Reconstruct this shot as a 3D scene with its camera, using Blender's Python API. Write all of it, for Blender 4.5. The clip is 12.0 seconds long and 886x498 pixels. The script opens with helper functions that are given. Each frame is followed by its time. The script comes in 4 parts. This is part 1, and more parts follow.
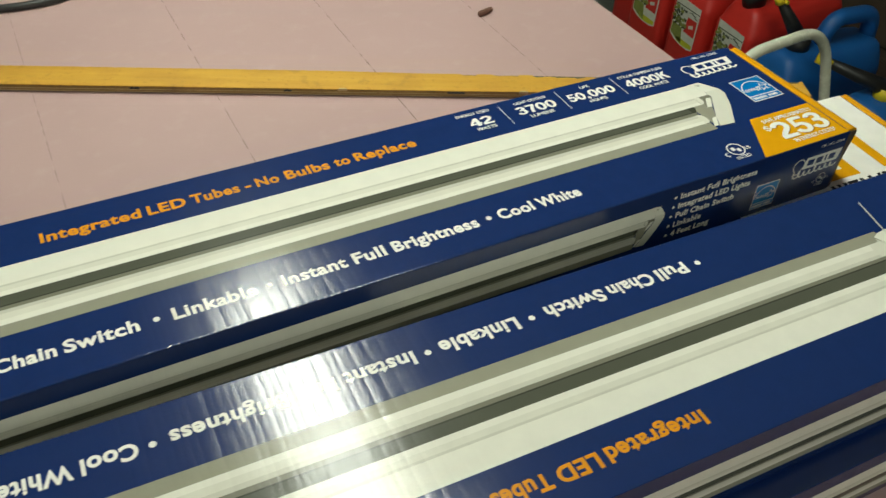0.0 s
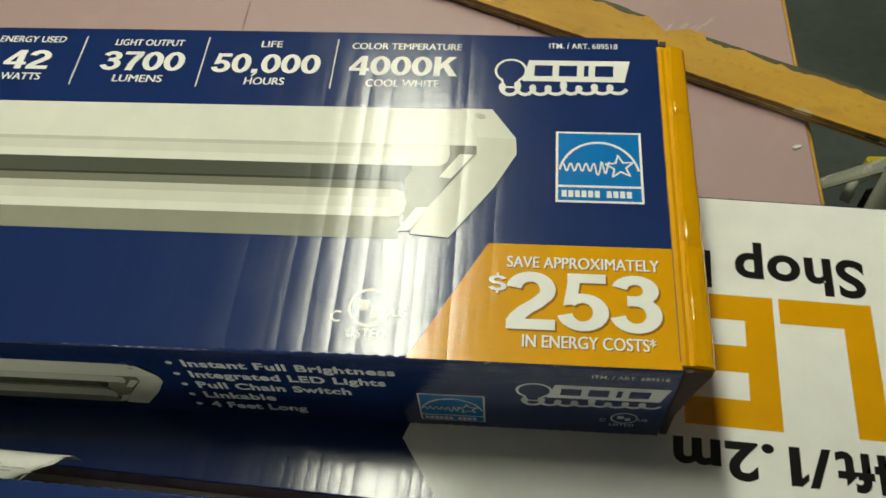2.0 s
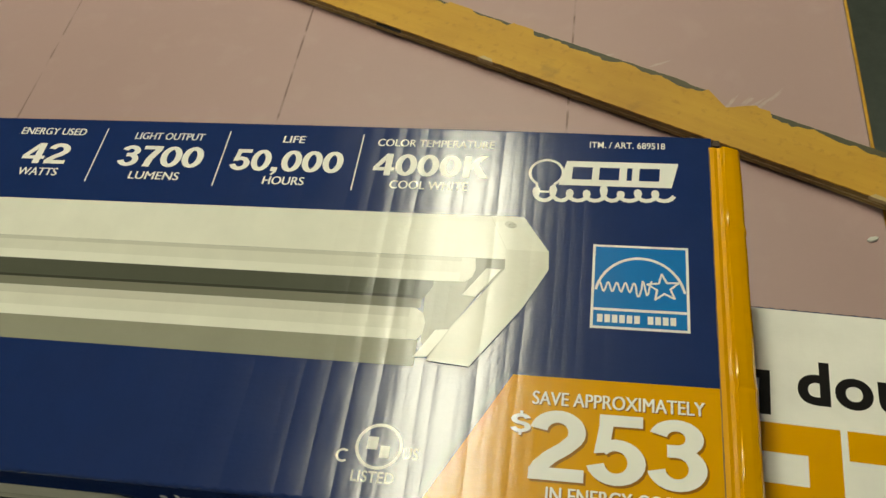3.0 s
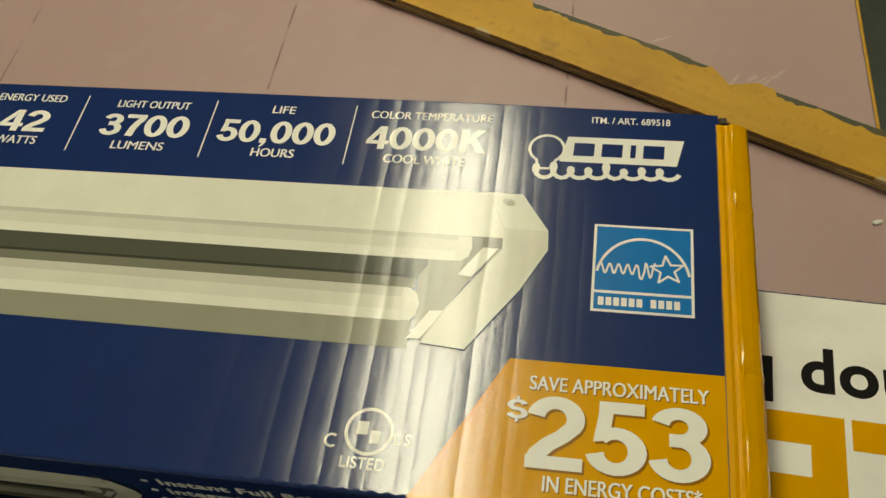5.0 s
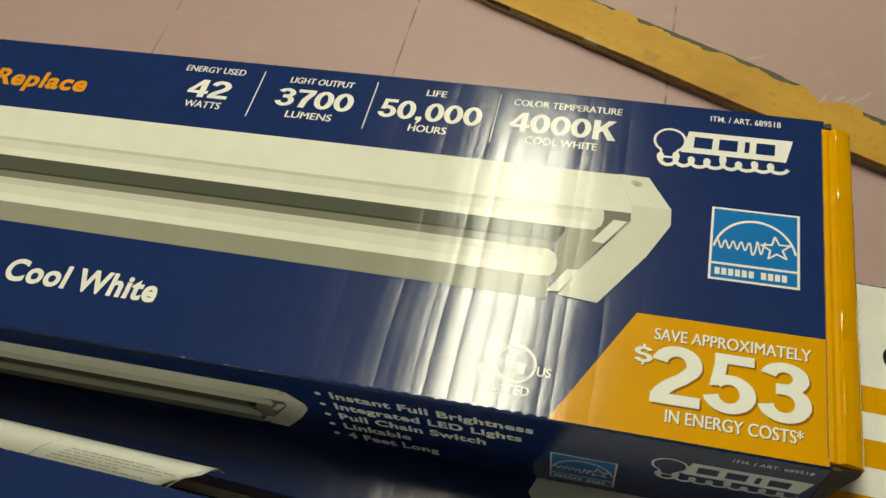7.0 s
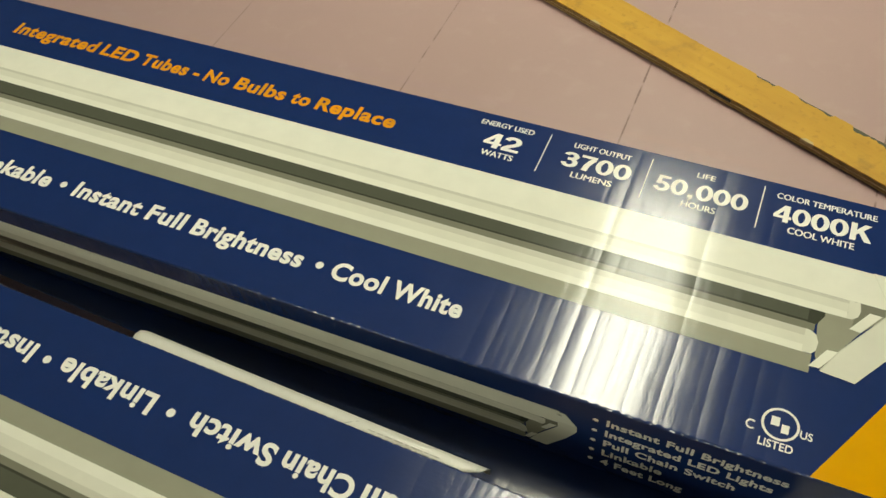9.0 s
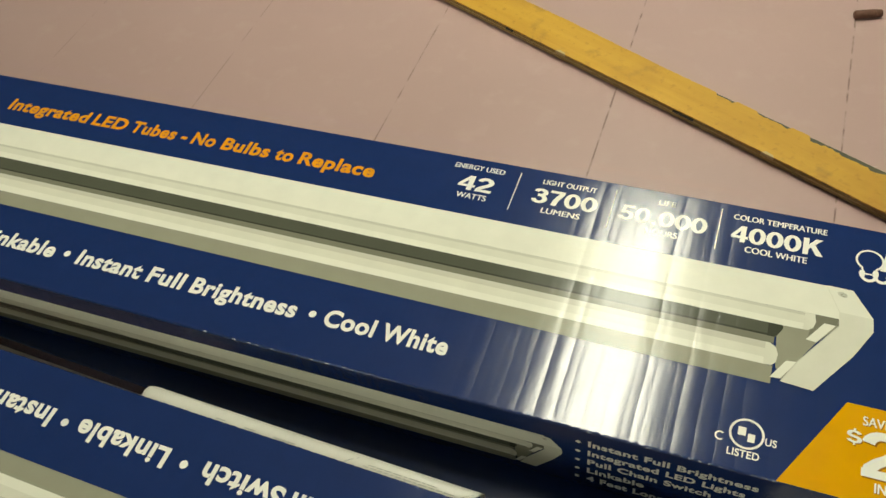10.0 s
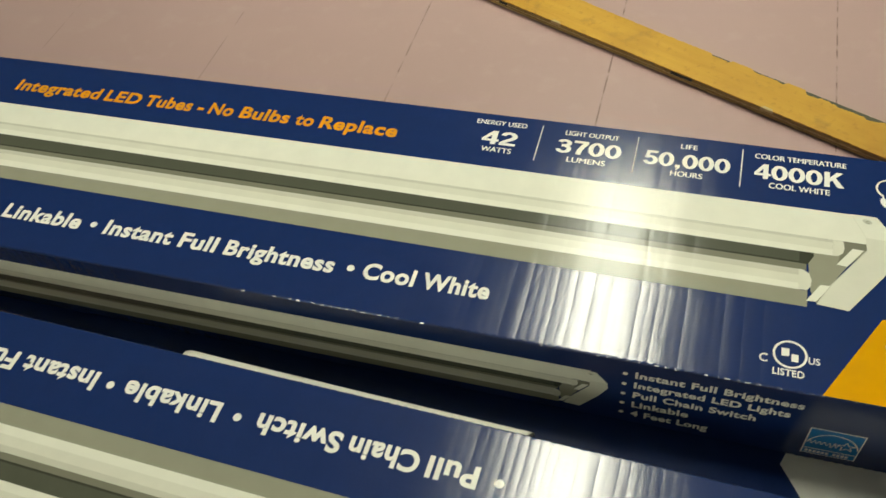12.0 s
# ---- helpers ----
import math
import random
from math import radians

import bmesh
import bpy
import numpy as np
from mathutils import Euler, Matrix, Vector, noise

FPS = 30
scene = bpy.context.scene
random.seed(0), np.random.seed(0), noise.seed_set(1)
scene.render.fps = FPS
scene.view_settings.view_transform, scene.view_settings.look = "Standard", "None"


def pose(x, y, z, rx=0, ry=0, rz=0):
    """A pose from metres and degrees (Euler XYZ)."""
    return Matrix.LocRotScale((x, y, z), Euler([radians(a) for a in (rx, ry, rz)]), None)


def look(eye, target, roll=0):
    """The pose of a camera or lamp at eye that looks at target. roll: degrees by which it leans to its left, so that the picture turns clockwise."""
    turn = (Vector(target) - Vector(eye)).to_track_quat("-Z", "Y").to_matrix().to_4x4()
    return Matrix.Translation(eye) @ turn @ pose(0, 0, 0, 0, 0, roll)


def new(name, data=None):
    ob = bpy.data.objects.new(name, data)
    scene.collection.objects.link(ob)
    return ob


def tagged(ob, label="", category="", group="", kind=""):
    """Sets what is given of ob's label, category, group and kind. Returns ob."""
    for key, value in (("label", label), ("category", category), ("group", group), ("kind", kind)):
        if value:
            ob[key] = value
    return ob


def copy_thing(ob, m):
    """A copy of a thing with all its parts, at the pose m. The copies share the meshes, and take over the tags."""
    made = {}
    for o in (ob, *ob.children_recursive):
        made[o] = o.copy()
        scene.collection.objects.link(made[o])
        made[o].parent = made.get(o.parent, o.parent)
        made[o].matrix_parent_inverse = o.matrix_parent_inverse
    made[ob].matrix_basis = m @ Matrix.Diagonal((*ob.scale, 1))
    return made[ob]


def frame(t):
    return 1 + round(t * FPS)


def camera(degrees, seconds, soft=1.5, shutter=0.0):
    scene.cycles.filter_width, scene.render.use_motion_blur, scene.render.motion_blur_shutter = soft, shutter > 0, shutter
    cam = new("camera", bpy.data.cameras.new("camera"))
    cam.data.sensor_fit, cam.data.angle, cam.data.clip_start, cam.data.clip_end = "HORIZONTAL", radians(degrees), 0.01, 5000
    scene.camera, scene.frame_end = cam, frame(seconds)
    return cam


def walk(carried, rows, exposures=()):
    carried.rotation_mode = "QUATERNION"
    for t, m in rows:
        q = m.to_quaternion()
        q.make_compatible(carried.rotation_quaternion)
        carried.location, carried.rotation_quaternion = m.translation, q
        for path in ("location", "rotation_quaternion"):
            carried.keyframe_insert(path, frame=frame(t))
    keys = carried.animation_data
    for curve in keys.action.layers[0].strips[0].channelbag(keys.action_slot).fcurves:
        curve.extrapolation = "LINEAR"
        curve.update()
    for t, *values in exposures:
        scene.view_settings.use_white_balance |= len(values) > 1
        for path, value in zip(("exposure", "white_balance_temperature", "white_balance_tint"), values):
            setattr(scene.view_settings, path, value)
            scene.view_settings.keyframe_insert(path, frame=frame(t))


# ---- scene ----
cam = camera(54.6, 12.0, shutter=0.1)
EXPOSURES = [(0.0, 0.65, 6250, 10), (1.1, 0.57, 6300, 10), (1.5, 0.48, 6500, 10), (2.0, 0.3, 6550, 10), (2.7, 0.16, 6950, 10), (4.5, 0.03, 7650, 10), (5.5, 0.09, 7650, 10), (6.5, 0.24, 7250, 10), (8.5, 0.4, 7000, 10), (10.0, 0.44, 6950, 10), (11.0, 0.34, 7050, 10), (12.0, 0.46, 6750, 10)]
PATH = [
    (0, (-0.667, -0.419, 1.382), (0.061, 0.883, 0.05), 3.1),
    (0.3, (-0.544, -0.435, 1.373), (0.12, 0.913, 0.053), 3.3),
    (0.5, (-0.44, -0.432, 1.385), (0.093, 0.953, 0.044), 5.1),
    (0.8, (-0.331, -0.402, 1.371), (0.086, 0.993, 0.001), 6.7),
    (1, (-0.274, -0.354, 1.341), (0.093, 1.039, -0.046), 6.6),
    (1.1, (-0.247, -0.325, 1.335), (0.121, 1.03, -0.089), 7.5),
    (1.2, (-0.22, -0.298, 1.332), (0.139, 1.034, -0.116), 7.5),
    (1.5, (-0.156, -0.22, 1.3), (0.126, 1.052, -0.218), 6.1),
    (2, (-0.063, -0.139, 1.242), (-0.241, 0.924, -0.442), -6.1),
    (2.3, (-0.054, -0.122, 1.249), (-0.424, 0.951, -0.398), -13.9),
    (2.5, (-0.053, -0.112, 1.255), (-0.421, 0.977, -0.381), -13.4),
    (2.7, (-0.049, -0.095, 1.244), (-0.406, 1.007, -0.386), -12.5),
    (4.5, (-0.0507, -0.0783, 1.2204), (-0.3297, 0.8669, -0.2258), -10.44),
    (5, (-0.0532, -0.0800, 1.2230), (-0.3306, 0.8476, -0.2347), -10.30),
    (5.5, (-0.0524, -0.1135, 1.2384), (-0.3340, 0.8129, -0.2193), -10.44),
    (6, (-0.0828, -0.1220, 1.2472), (-0.3992, 0.8141, -0.1972), -9.65),
    (6.5, (-0.0907, -0.1363, 1.2621), (-0.4405, 0.7999, -0.1744), -9.73),
    (6.7, (-0.0850, -0.1355, 1.2599), (-0.4374, 0.8045, -0.1736), -9.56),
    (8.3, (-0.097, -0.149, 1.261), (-0.503, 0.922, -0.378), -9.0),
    (8.5, (-0.104, -0.159, 1.274), (-0.543, 0.921, -0.351), -8.3),
    (9, (-0.172, -0.204, 1.321), (-0.758, 0.9, -0.241), -6.1),
    (9.5, (-0.168, -0.225, 1.341), (-0.821, 0.858, -0.208), -7.9),
    (10, (-0.158, -0.207, 1.358), (-0.742, 0.921, -0.187), -9.9),
    (10.5, (-0.15, -0.201, 1.354), (-0.713, 0.949, -0.182), -11.1),
    (11, (-0.14, -0.202, 1.346), (-0.71, 0.949, -0.187), -11.3),
    (11.5, (-0.139, -0.192, 1.326), (-0.693, 0.97, -0.205), -10.6),
    (12, (-0.192, -0.251, 1.347), (-0.695, 0.915, -0.199), -9.4),
]
walk(cam, [(t, look(eye, target, roll)) for t, eye, target, roll in PATH], EXPOSURES)

# ---- world and lamps ----
world = bpy.data.worlds.new("world")
scene.world = world
world.use_nodes = True
world.node_tree.nodes["Background"].inputs[0].default_value = (0.05, 0.05, 0.055, 1)
world.node_tree.nodes["Background"].inputs[1].default_value = 0.3
LAMP = 30.0
LAMP_COLOUR = (0.95, 0.985, 0.82)

# ---- plan ----
L, W, H = 1.251, 0.175, 0.0685      # one carton
TABLE = 0.803                        # top of the pink board
EDGE_X = 0.1195                      # end of the pink board


# ---- materials ----
def nodes_of(name):
    m = bpy.data.materials.new(name)
    m.use_nodes = True
    t = m.node_tree
    return m, t, t.nodes["Principled BSDF"]


def node(t, kind, **inputs):
    n = t.nodes.new(kind)
    for k, v in inputs.items():
        key = int(k[1:]) if k[0] == "i" and k[1:].isdigit() else k.replace("_", " ")
        n.inputs[key].default_value = v
    return n


def math_node(t, op, a, b=None):
    n = t.nodes.new("ShaderNodeMath")
    n.operation = op
    for i, v in enumerate((a, b)):
        if v is None:
            continue
        if isinstance(v, (int, float)):
            n.inputs[i].default_value = v
        else:
            t.links.new(v, n.inputs[i])
    return n.outputs[0]


def mix_colour(t, fac, a, b):
    n = t.nodes.new("ShaderNodeMix")
    n.data_type = "RGBA"
    for i, v in ((0, fac), (6, a), (7, b)):
        if isinstance(v, (int, float)):
            n.inputs[i].default_value = v
        elif isinstance(v, tuple):
            n.inputs[i].default_value = (*v, 1) if len(v) == 3 else v
        else:
            t.links.new(v, n.inputs[i])
    return n.outputs[2]


def noise_node(t, coord, scale, detail=3.0, rough=0.55):
    n = node(t, "ShaderNodeTexNoise", Scale=scale, Detail=detail, Roughness=rough)
    t.links.new(coord, n.inputs["Vector"])
    return n.outputs[0]


def ramp(t, fac, lo, hi):
    n = t.nodes.new("ShaderNodeMapRange")
    n.inputs[1].default_value, n.inputs[2].default_value = lo, hi
    t.links.new(fac, n.inputs[0])
    return n.outputs[0]


def object_coord(t):
    return t.nodes.new("ShaderNodeTexCoord").outputs["Object"]


def bump(t, bsdf, height, distance=1.0, strength=1.0):
    b = t.nodes.new("ShaderNodeBump")
    b.inputs["Strength"].default_value, b.inputs["Distance"].default_value = strength, distance
    t.links.new(height, b.inputs["Height"])
    t.links.new(b.outputs[0], bsdf.inputs["Normal"])


FLUTE = 0.0052
FACET = 0.000092


def carton(name, colour, rough=0.12, wear=0.05, gloss=0.3):
    """Glossy printed liner over corrugated board: flutes run across the carton."""
    m, t, b = nodes_of(name)
    co = object_coord(t)
    sep = t.nodes.new("ShaderNodeSeparateXYZ")
    t.links.new(co, sep.inputs[0])
    wob = noise_node(t, co, 14.0, 2.0)
    x = math_node(t, "ADD", sep.outputs[0], math_node(t, "MULTIPLY", wob, 0.0022))
    # flat facets between the flutes, each with a slight tilt and sag of its own
    u = math_node(t, "MULTIPLY", x, 1 / FLUTE)
    cell, along = math_node(t, "FLOOR", u), math_node(t, "FRACT", u)
    ends = []
    for step in (0.5, 1.5):
        white = t.nodes.new("ShaderNodeTexWhiteNoise")
        white.noise_dimensions = "1D"
        t.links.new(math_node(t, "ADD", cell, step), white.inputs["W"])
        ends.append(white.outputs[0])
    facet = math_node(t, "ADD", math_node(t, "MULTIPLY", math_node(t, "SUBTRACT", ends[1], ends[0]), along), ends[0])
    f = math_node(t, "SUBTRACT", math_node(t, "MULTIPLY", along, 2.0), 1.0)
    arc = math_node(t, "MULTIPLY", math_node(t, "MULTIPLY", f, f), -0.000019)
    mp = node(t, "ShaderNodeMapping", Scale=(60.0, 9.0, 9.0))
    t.links.new(co, mp.inputs[0])
    swell = math_node(t, "ADD", math_node(t, "MULTIPLY", ramp(t, noise_node(t, mp.outputs[0], 1.0, 2.0), 0.3, 0.7), 0.7 * FACET), 0.55 * FACET)
    h = math_node(t, "ADD", arc, math_node(t, "MULTIPLY", facet, swell))
    for scale, depth in ((150.0, 0.000036), (520.0, 0.000027), (950.0, 0.000022), (30.0, 0.00010)):
        h = math_node(t, "ADD", h, math_node(t, "MULTIPLY", noise_node(t, co, scale, 3.0), depth))
    wrinkle = node(t, "ShaderNodeMapping", Scale=(110.0, 420.0, 420.0))
    t.links.new(co, wrinkle.inputs[0])
    h = math_node(t, "ADD", h, math_node(t, "MULTIPLY", noise_node(t, wrinkle.outputs[0], 1.0, 2.0), 0.000036))
    bump(t, b, h)
    b.inputs["Specular IOR Level"].default_value = gloss
    n = noise_node(t, co, 60.0, 4.0)
    dark = tuple(c * (1 - 2.2 * wear) for c in colour)
    light = tuple(min(1, c * (1 + wear)) for c in colour)
    t.links.new(mix_colour(t, n, dark, light), b.inputs["Base Color"])
    r = ramp(t, noise_node(t, co, 40.0, 3.0), 0.2, 0.8)
    t.links.new(math_node(t, "ADD", math_node(t, "MULTIPLY", r, 0.06), rough - 0.03), b.inputs["Roughness"])
    return m


def rough_mat(name, a, b_, scale=30.0, rough=0.6, bumpy=0.0003, metal=0.0, fine=300.0):
    """Two tones mixed by coarse and fine noise, with some relief."""
    m, t, b = nodes_of(name)
    co = object_coord(t)
    n1, n2 = noise_node(t, co, scale, 4.0), noise_node(t, co, fine, 3.0)
    f = ramp(t, math_node(t, "ADD", math_node(t, "MULTIPLY", n1, 0.7), math_node(t, "MULTIPLY", n2, 0.3)), 0.32, 0.68)
    t.links.new(mix_colour(t, f, a, b_), b.inputs["Base Color"])
    b.inputs["Metallic"].default_value = metal
    t.links.new(math_node(t, "ADD", math_node(t, "MULTIPLY", f, 0.16), rough - 0.08), b.inputs["Roughness"])
    if bumpy:
        bump(t, b, math_node(t, "MULTIPLY", math_node(t, "ADD", n1, n2), bumpy))
    return m


BLUE = carton("carton_blue", (0.0085, 0.026, 0.114), 0.16, 0.06, 0.48)
WHITE = carton("carton_white", (0.84, 0.83, 0.77), 0.16, 0.05, 0.25)
YELLOW = carton("carton_yellow", (0.69, 0.325, 0.002), 0.16, 0.05, 0.32)
ORANGE = carton("ink_orange", (0.69, 0.285, 0.012), 0.2)
BLACK = carton("ink_black", (0.012, 0.011, 0.011), 0.2)
CYAN = carton("ink_light_blue", (0.003, 0.165, 0.46), 0.2)
SHADOW = carton("ink_brown", (0.30, 0.13, 0.01), 0.2)
TONES = {k: carton("ink_tone", c, 0.16, 0.05, 0.25) for k, c in {
    "light": (0.74, 0.73, 0.63), "pale": (0.66, 0.65, 0.55), "mid": (0.55, 0.54, 0.45), "grey": (0.29, 0.285, 0.215), "shade": (0.19, 0.185, 0.14),
    "deep": (0.085, 0.09, 0.066), "dark": (0.05, 0.054, 0.038)}.items()}
KRAFT_SHADE = rough_mat("kraft_fold_shade", (0.16, 0.09, 0.035), (0.26, 0.16, 0.07), 60, 0.85)
GREY_FLOOR = rough_mat("painted_concrete", (0.088, 0.108, 0.093), (0.165, 0.19, 0.166), 5.0, 0.5, 0.0006, 0.0, 60.0)
FOAM = rough_mat("pink_foam", (0.31, 0.22, 0.222), (0.37, 0.265, 0.27), 4, 0.7, 0.0003)
WALL = rough_mat("wall_paint", (0.60, 0.58, 0.53), (0.66, 0.64, 0.59), 2, 0.8, 0.0004)
CEILING = rough_mat("ceiling_paint", (0.58, 0.57, 0.53), (0.64, 0.63, 0.59), 2, 0.85, 0.0004)
RED = rough_mat("red_plastic", (0.52, 0.022, 0.014), (0.62, 0.030, 0.020), 12, 0.42, 0.0002)
BLUE_PLASTIC = rough_mat("blue_plastic", (0.008, 0.085, 0.30), (0.012, 0.12, 0.38), 12, 0.42, 0.0002)
BLACK_PLASTIC = rough_mat("black_plastic", (0.008, 0.008, 0.008), (0.018, 0.018, 0.018), 30, 0.45, 0.0002)
YELLOW_PLASTIC = rough_mat("yellow_plastic", (0.72, 0.55, 0.01), (0.80, 0.64, 0.02), 30, 0.45, 0.0001)
ENAMEL = rough_mat("cream_enamel", (0.60, 0.605, 0.48), (0.66, 0.665, 0.53), 40, 0.25, 0.00005)
STEEL = rough_mat("zinc_steel", (0.35, 0.34, 0.32), (0.5, 0.49, 0.46), 80, 0.4, 0.00005, 1.0)
# timber colour, also the painted shade of the carton flap sides and slots
DARK_WOOD_AND_SHADE = rough_mat("dark_timber_and_shade", (0.035, 0.024, 0.014), (0.085, 0.058, 0.034), 6, 0.8, 0.001)
PAPER = rough_mat("thin_paper", (0.66, 0.65, 0.58), (0.74, 0.73, 0.66), 25, 0.35, 0.0001)
PAPER_INK = rough_mat("faint_grey_ink", (0.35, 0.35, 0.32), (0.45, 0.45, 0.41), 200, 0.6, 0)
LABEL_WHITE = rough_mat("label_white", (0.52, 0.53, 0.44), (0.64, 0.65, 0.56), 60, 0.5, 0)
LABEL_GREEN = rough_mat("label_green", (0.16, 0.19, 0.035), (0.28, 0.30, 0.07), 40, 0.5, 0)
LABEL_DARK = rough_mat("label_dark", (0.03, 0.035, 0.022), (0.075, 0.085, 0.05), 120, 0.5, 0)
LABEL_YELLOW = rough_mat("label_yellow", (0.45, 0.45, 0.02), (0.55, 0.55, 0.03), 40, 0.5, 0)
RUST = rough_mat("rusty_brown", (0.09, 0.035, 0.022), (0.15, 0.07, 0.045), 200, 0.7, 0.0003)


def pink_top():
    m, t, b = nodes_of("pink_board")
    co = object_coord(t)
    sep = t.nodes.new("ShaderNodeSeparateXYZ")
    t.links.new(co, sep.inputs[0])
    n1, n2, n3 = noise_node(t, co, 3.0, 4.0), noise_node(t, co, 220.0, 3.0), noise_node(t, co, 35.0, 5.0)
    base = mix_colour(t, ramp(t, n1, 0.3, 0.7), (0.43, 0.292, 0.275), (0.47, 0.323, 0.306))
    base = mix_colour(t, math_node(t, "MULTIPLY", ramp(t, n3, 0.55, 0.8), 0.25), base, (0.55, 0.42, 0.40))
    # score lines every eight inches, worn and broken
    x = math_node(t, "ADD", sep.outputs[0], 0.2725 + 0.2032 * 8 + 0.1016)
    off = math_node(t, "ABSOLUTE", math_node(t, "SUBTRACT", math_node(t, "MODULO", x, 0.2032), 0.1016))
    wide = math_node(t, "ADD", math_node(t, "MULTIPLY", n3, 0.0012), 0.00012)
    line = math_node(t, "LESS_THAN", off, wide)
    worn = ramp(t, noise_node(t, co, 55.0, 2.0), 0.38, 0.55)
    left = ramp(t, sep.outputs[0], -0.75, -0.35)
    fac = math_node(t, "MULTIPLY", math_node(t, "MULTIPLY", line, worn), math_node(t, "ADD", math_node(t, "MULTIPLY", left, 0.42), 0.22))
    t.links.new(mix_colour(t, fac, base, (0.12, 0.06, 0.05)), b.inputs["Base Color"])
    b.inputs["Roughness"].default_value = 0.42
    h = math_node(t, "SUBTRACT", math_node(t, "MULTIPLY", n2, 0.00006), math_node(t, "MULTIPLY", line, 0.0003))
    bump(t, b, math_node(t, "ADD", h, math_node(t, "MULTIPLY", n1, 0.002)))
    return m


def plywood(name, a, b_, c):
    """Long grain along local x, with layers down local z on the edges."""
    m, t, b = nodes_of(name)
    co = object_coord(t)
    mp = node(t, "ShaderNodeMapping", Scale=(5.0, 60.0, 60.0))
    t.links.new(co, mp.inputs[0])
    g = noise_node(t, mp.outputs[0], 1.0, 6.0, 0.65)
    n = noise_node(t, co, 9.0, 4.0)
    col = mix_colour(t, ramp(t, g, 0.3, 0.7), a, b_)
    col = mix_colour(t, math_node(t, "MULTIPLY", ramp(t, n, 0.52, 0.75), 0.6), col, c)
    col = mix_colour(t, math_node(t, "MULTIPLY", ramp(t, noise_node(t, co, 170.0, 4.0), 0.58, 0.72), 0.5), col, c)
    col = mix_colour(t, math_node(t, "MULTIPLY", ramp(t, noise_node(t, co, 28.0, 5.0), 0.60, 0.70), 0.35), col, (0.12, 0.07, 0.025))
    t.links.new(col, b.inputs["Base Color"])
    b.inputs["Roughness"].default_value = 0.55
    bump(t, b, math_node(t, "MULTIPLY", g, 0.0008))
    return m


PINK = pink_top()
PLY = plywood("golden_plywood", (0.49, 0.255, 0.020), (0.60, 0.34, 0.036), (0.36, 0.17, 0.018))
PLY_EDGE = plywood("plywood_edge", (0.22, 0.135, 0.035), (0.34, 0.215, 0.06), (0.14, 0.08, 0.025))
PLY_PALE = plywood("plywood_edge_pale", (0.40, 0.29, 0.13), (0.54, 0.41, 0.20), (0.28, 0.18, 0.07))
STAIN = plywood("grey_green_stain", (0.045, 0.048, 0.030), (0.085, 0.088, 0.052), (0.17, 0.105, 0.03))
GLOW, _t, _b = nodes_of("glowing_tube")
_b.inputs["Base Color"].default_value = (0.8, 0.8, 0.8, 1)
_b.inputs["Emission Color"].default_value = (*LAMP_COLOUR, 1)
_b.inputs["Emission Strength"].default_value = LAMP


# ---- mesh helpers ----
def part(name, bm, material, parent=None, label="", smooth=False):
    """Links a bmesh as one mesh object, under a thing or a part."""
    me = bpy.data.meshes.new(name)
    bm.to_mesh(me)
    bm.free()
    for mat in material if isinstance(material, (list, tuple)) else (material,):
        me.materials.append(mat)
    if smooth:
        me.shade_smooth()
    ob = new(name, me)
    ob.parent = parent
    return tagged(ob, label=label)


def box(x0, x1, y0, y1, z0, z1, bevel=0.0, seg=2):
    bm = bmesh.new()
    bmesh.ops.create_cube(bm, size=1)
    for v in bm.verts:
        v.co = Vector(((x0 + x1) / 2 + v.co.x * (x1 - x0), (y0 + y1) / 2 + v.co.y * (y1 - y0), (z0 + z1) / 2 + v.co.z * (z1 - z0)))
    if bevel:
        bmesh.ops.bevel(bm, geom=bm.edges[:], offset=bevel, segments=seg, affect="EDGES")
    return bm


def prism(outline, z0, z1, m=Matrix(), bevel=0.0, seg=2):
    """An outline in x and y, raised from z0 to z1, then moved by m."""
    bm = bmesh.new()
    lo = [bm.verts.new((x, y, z0)) for x, y in outline]
    hi = [bm.verts.new((x, y, z1)) for x, y in outline]
    bm.faces.new(lo[::-1]), bm.faces.new(hi)
    n = len(lo)
    for i in range(n):
        bm.faces.new((lo[i], lo[(i + 1) % n], hi[(i + 1) % n], hi[i]))
    bmesh.ops.recalc_face_normals(bm, faces=bm.faces[:])
    if bevel:
        bmesh.ops.bevel(bm, geom=bm.edges[:], offset=bevel, segments=seg, affect="EDGES")
    bm.transform(m)
    return bm


def tube(points, radius, sides=14, cap=True, flat=1.0):
    """A round tube swept along points."""
    bm = bmesh.new()
    pts = [Vector(p) for p in points]
    rings, up = [], None
    for i, p in enumerate(pts):
        d = (pts[min(i + 1, len(pts) - 1)] - pts[max(i - 1, 0)]).normalized()
        if up is None:
            up = d.orthogonal().normalized()
        up = (up - d * up.dot(d)).normalized()
        side = d.cross(up)
        r = radius[i] if isinstance(radius, (list, tuple)) else radius
        rings.append([bm.verts.new(p + r * (math.cos(a) * up + flat * math.sin(a) * side)) for a in (2 * math.pi * k / sides for k in range(sides))])
    for a, b in zip(rings, rings[1:]):
        for k in range(sides):
            bm.faces.new((a[k], a[(k + 1) % sides], b[(k + 1) % sides], b[k]))
    if cap:
        bm.faces.new(rings[0][::-1]), bm.faces.new(rings[-1])
    bmesh.ops.recalc_face_normals(bm, faces=bm.faces[:])
    return bm


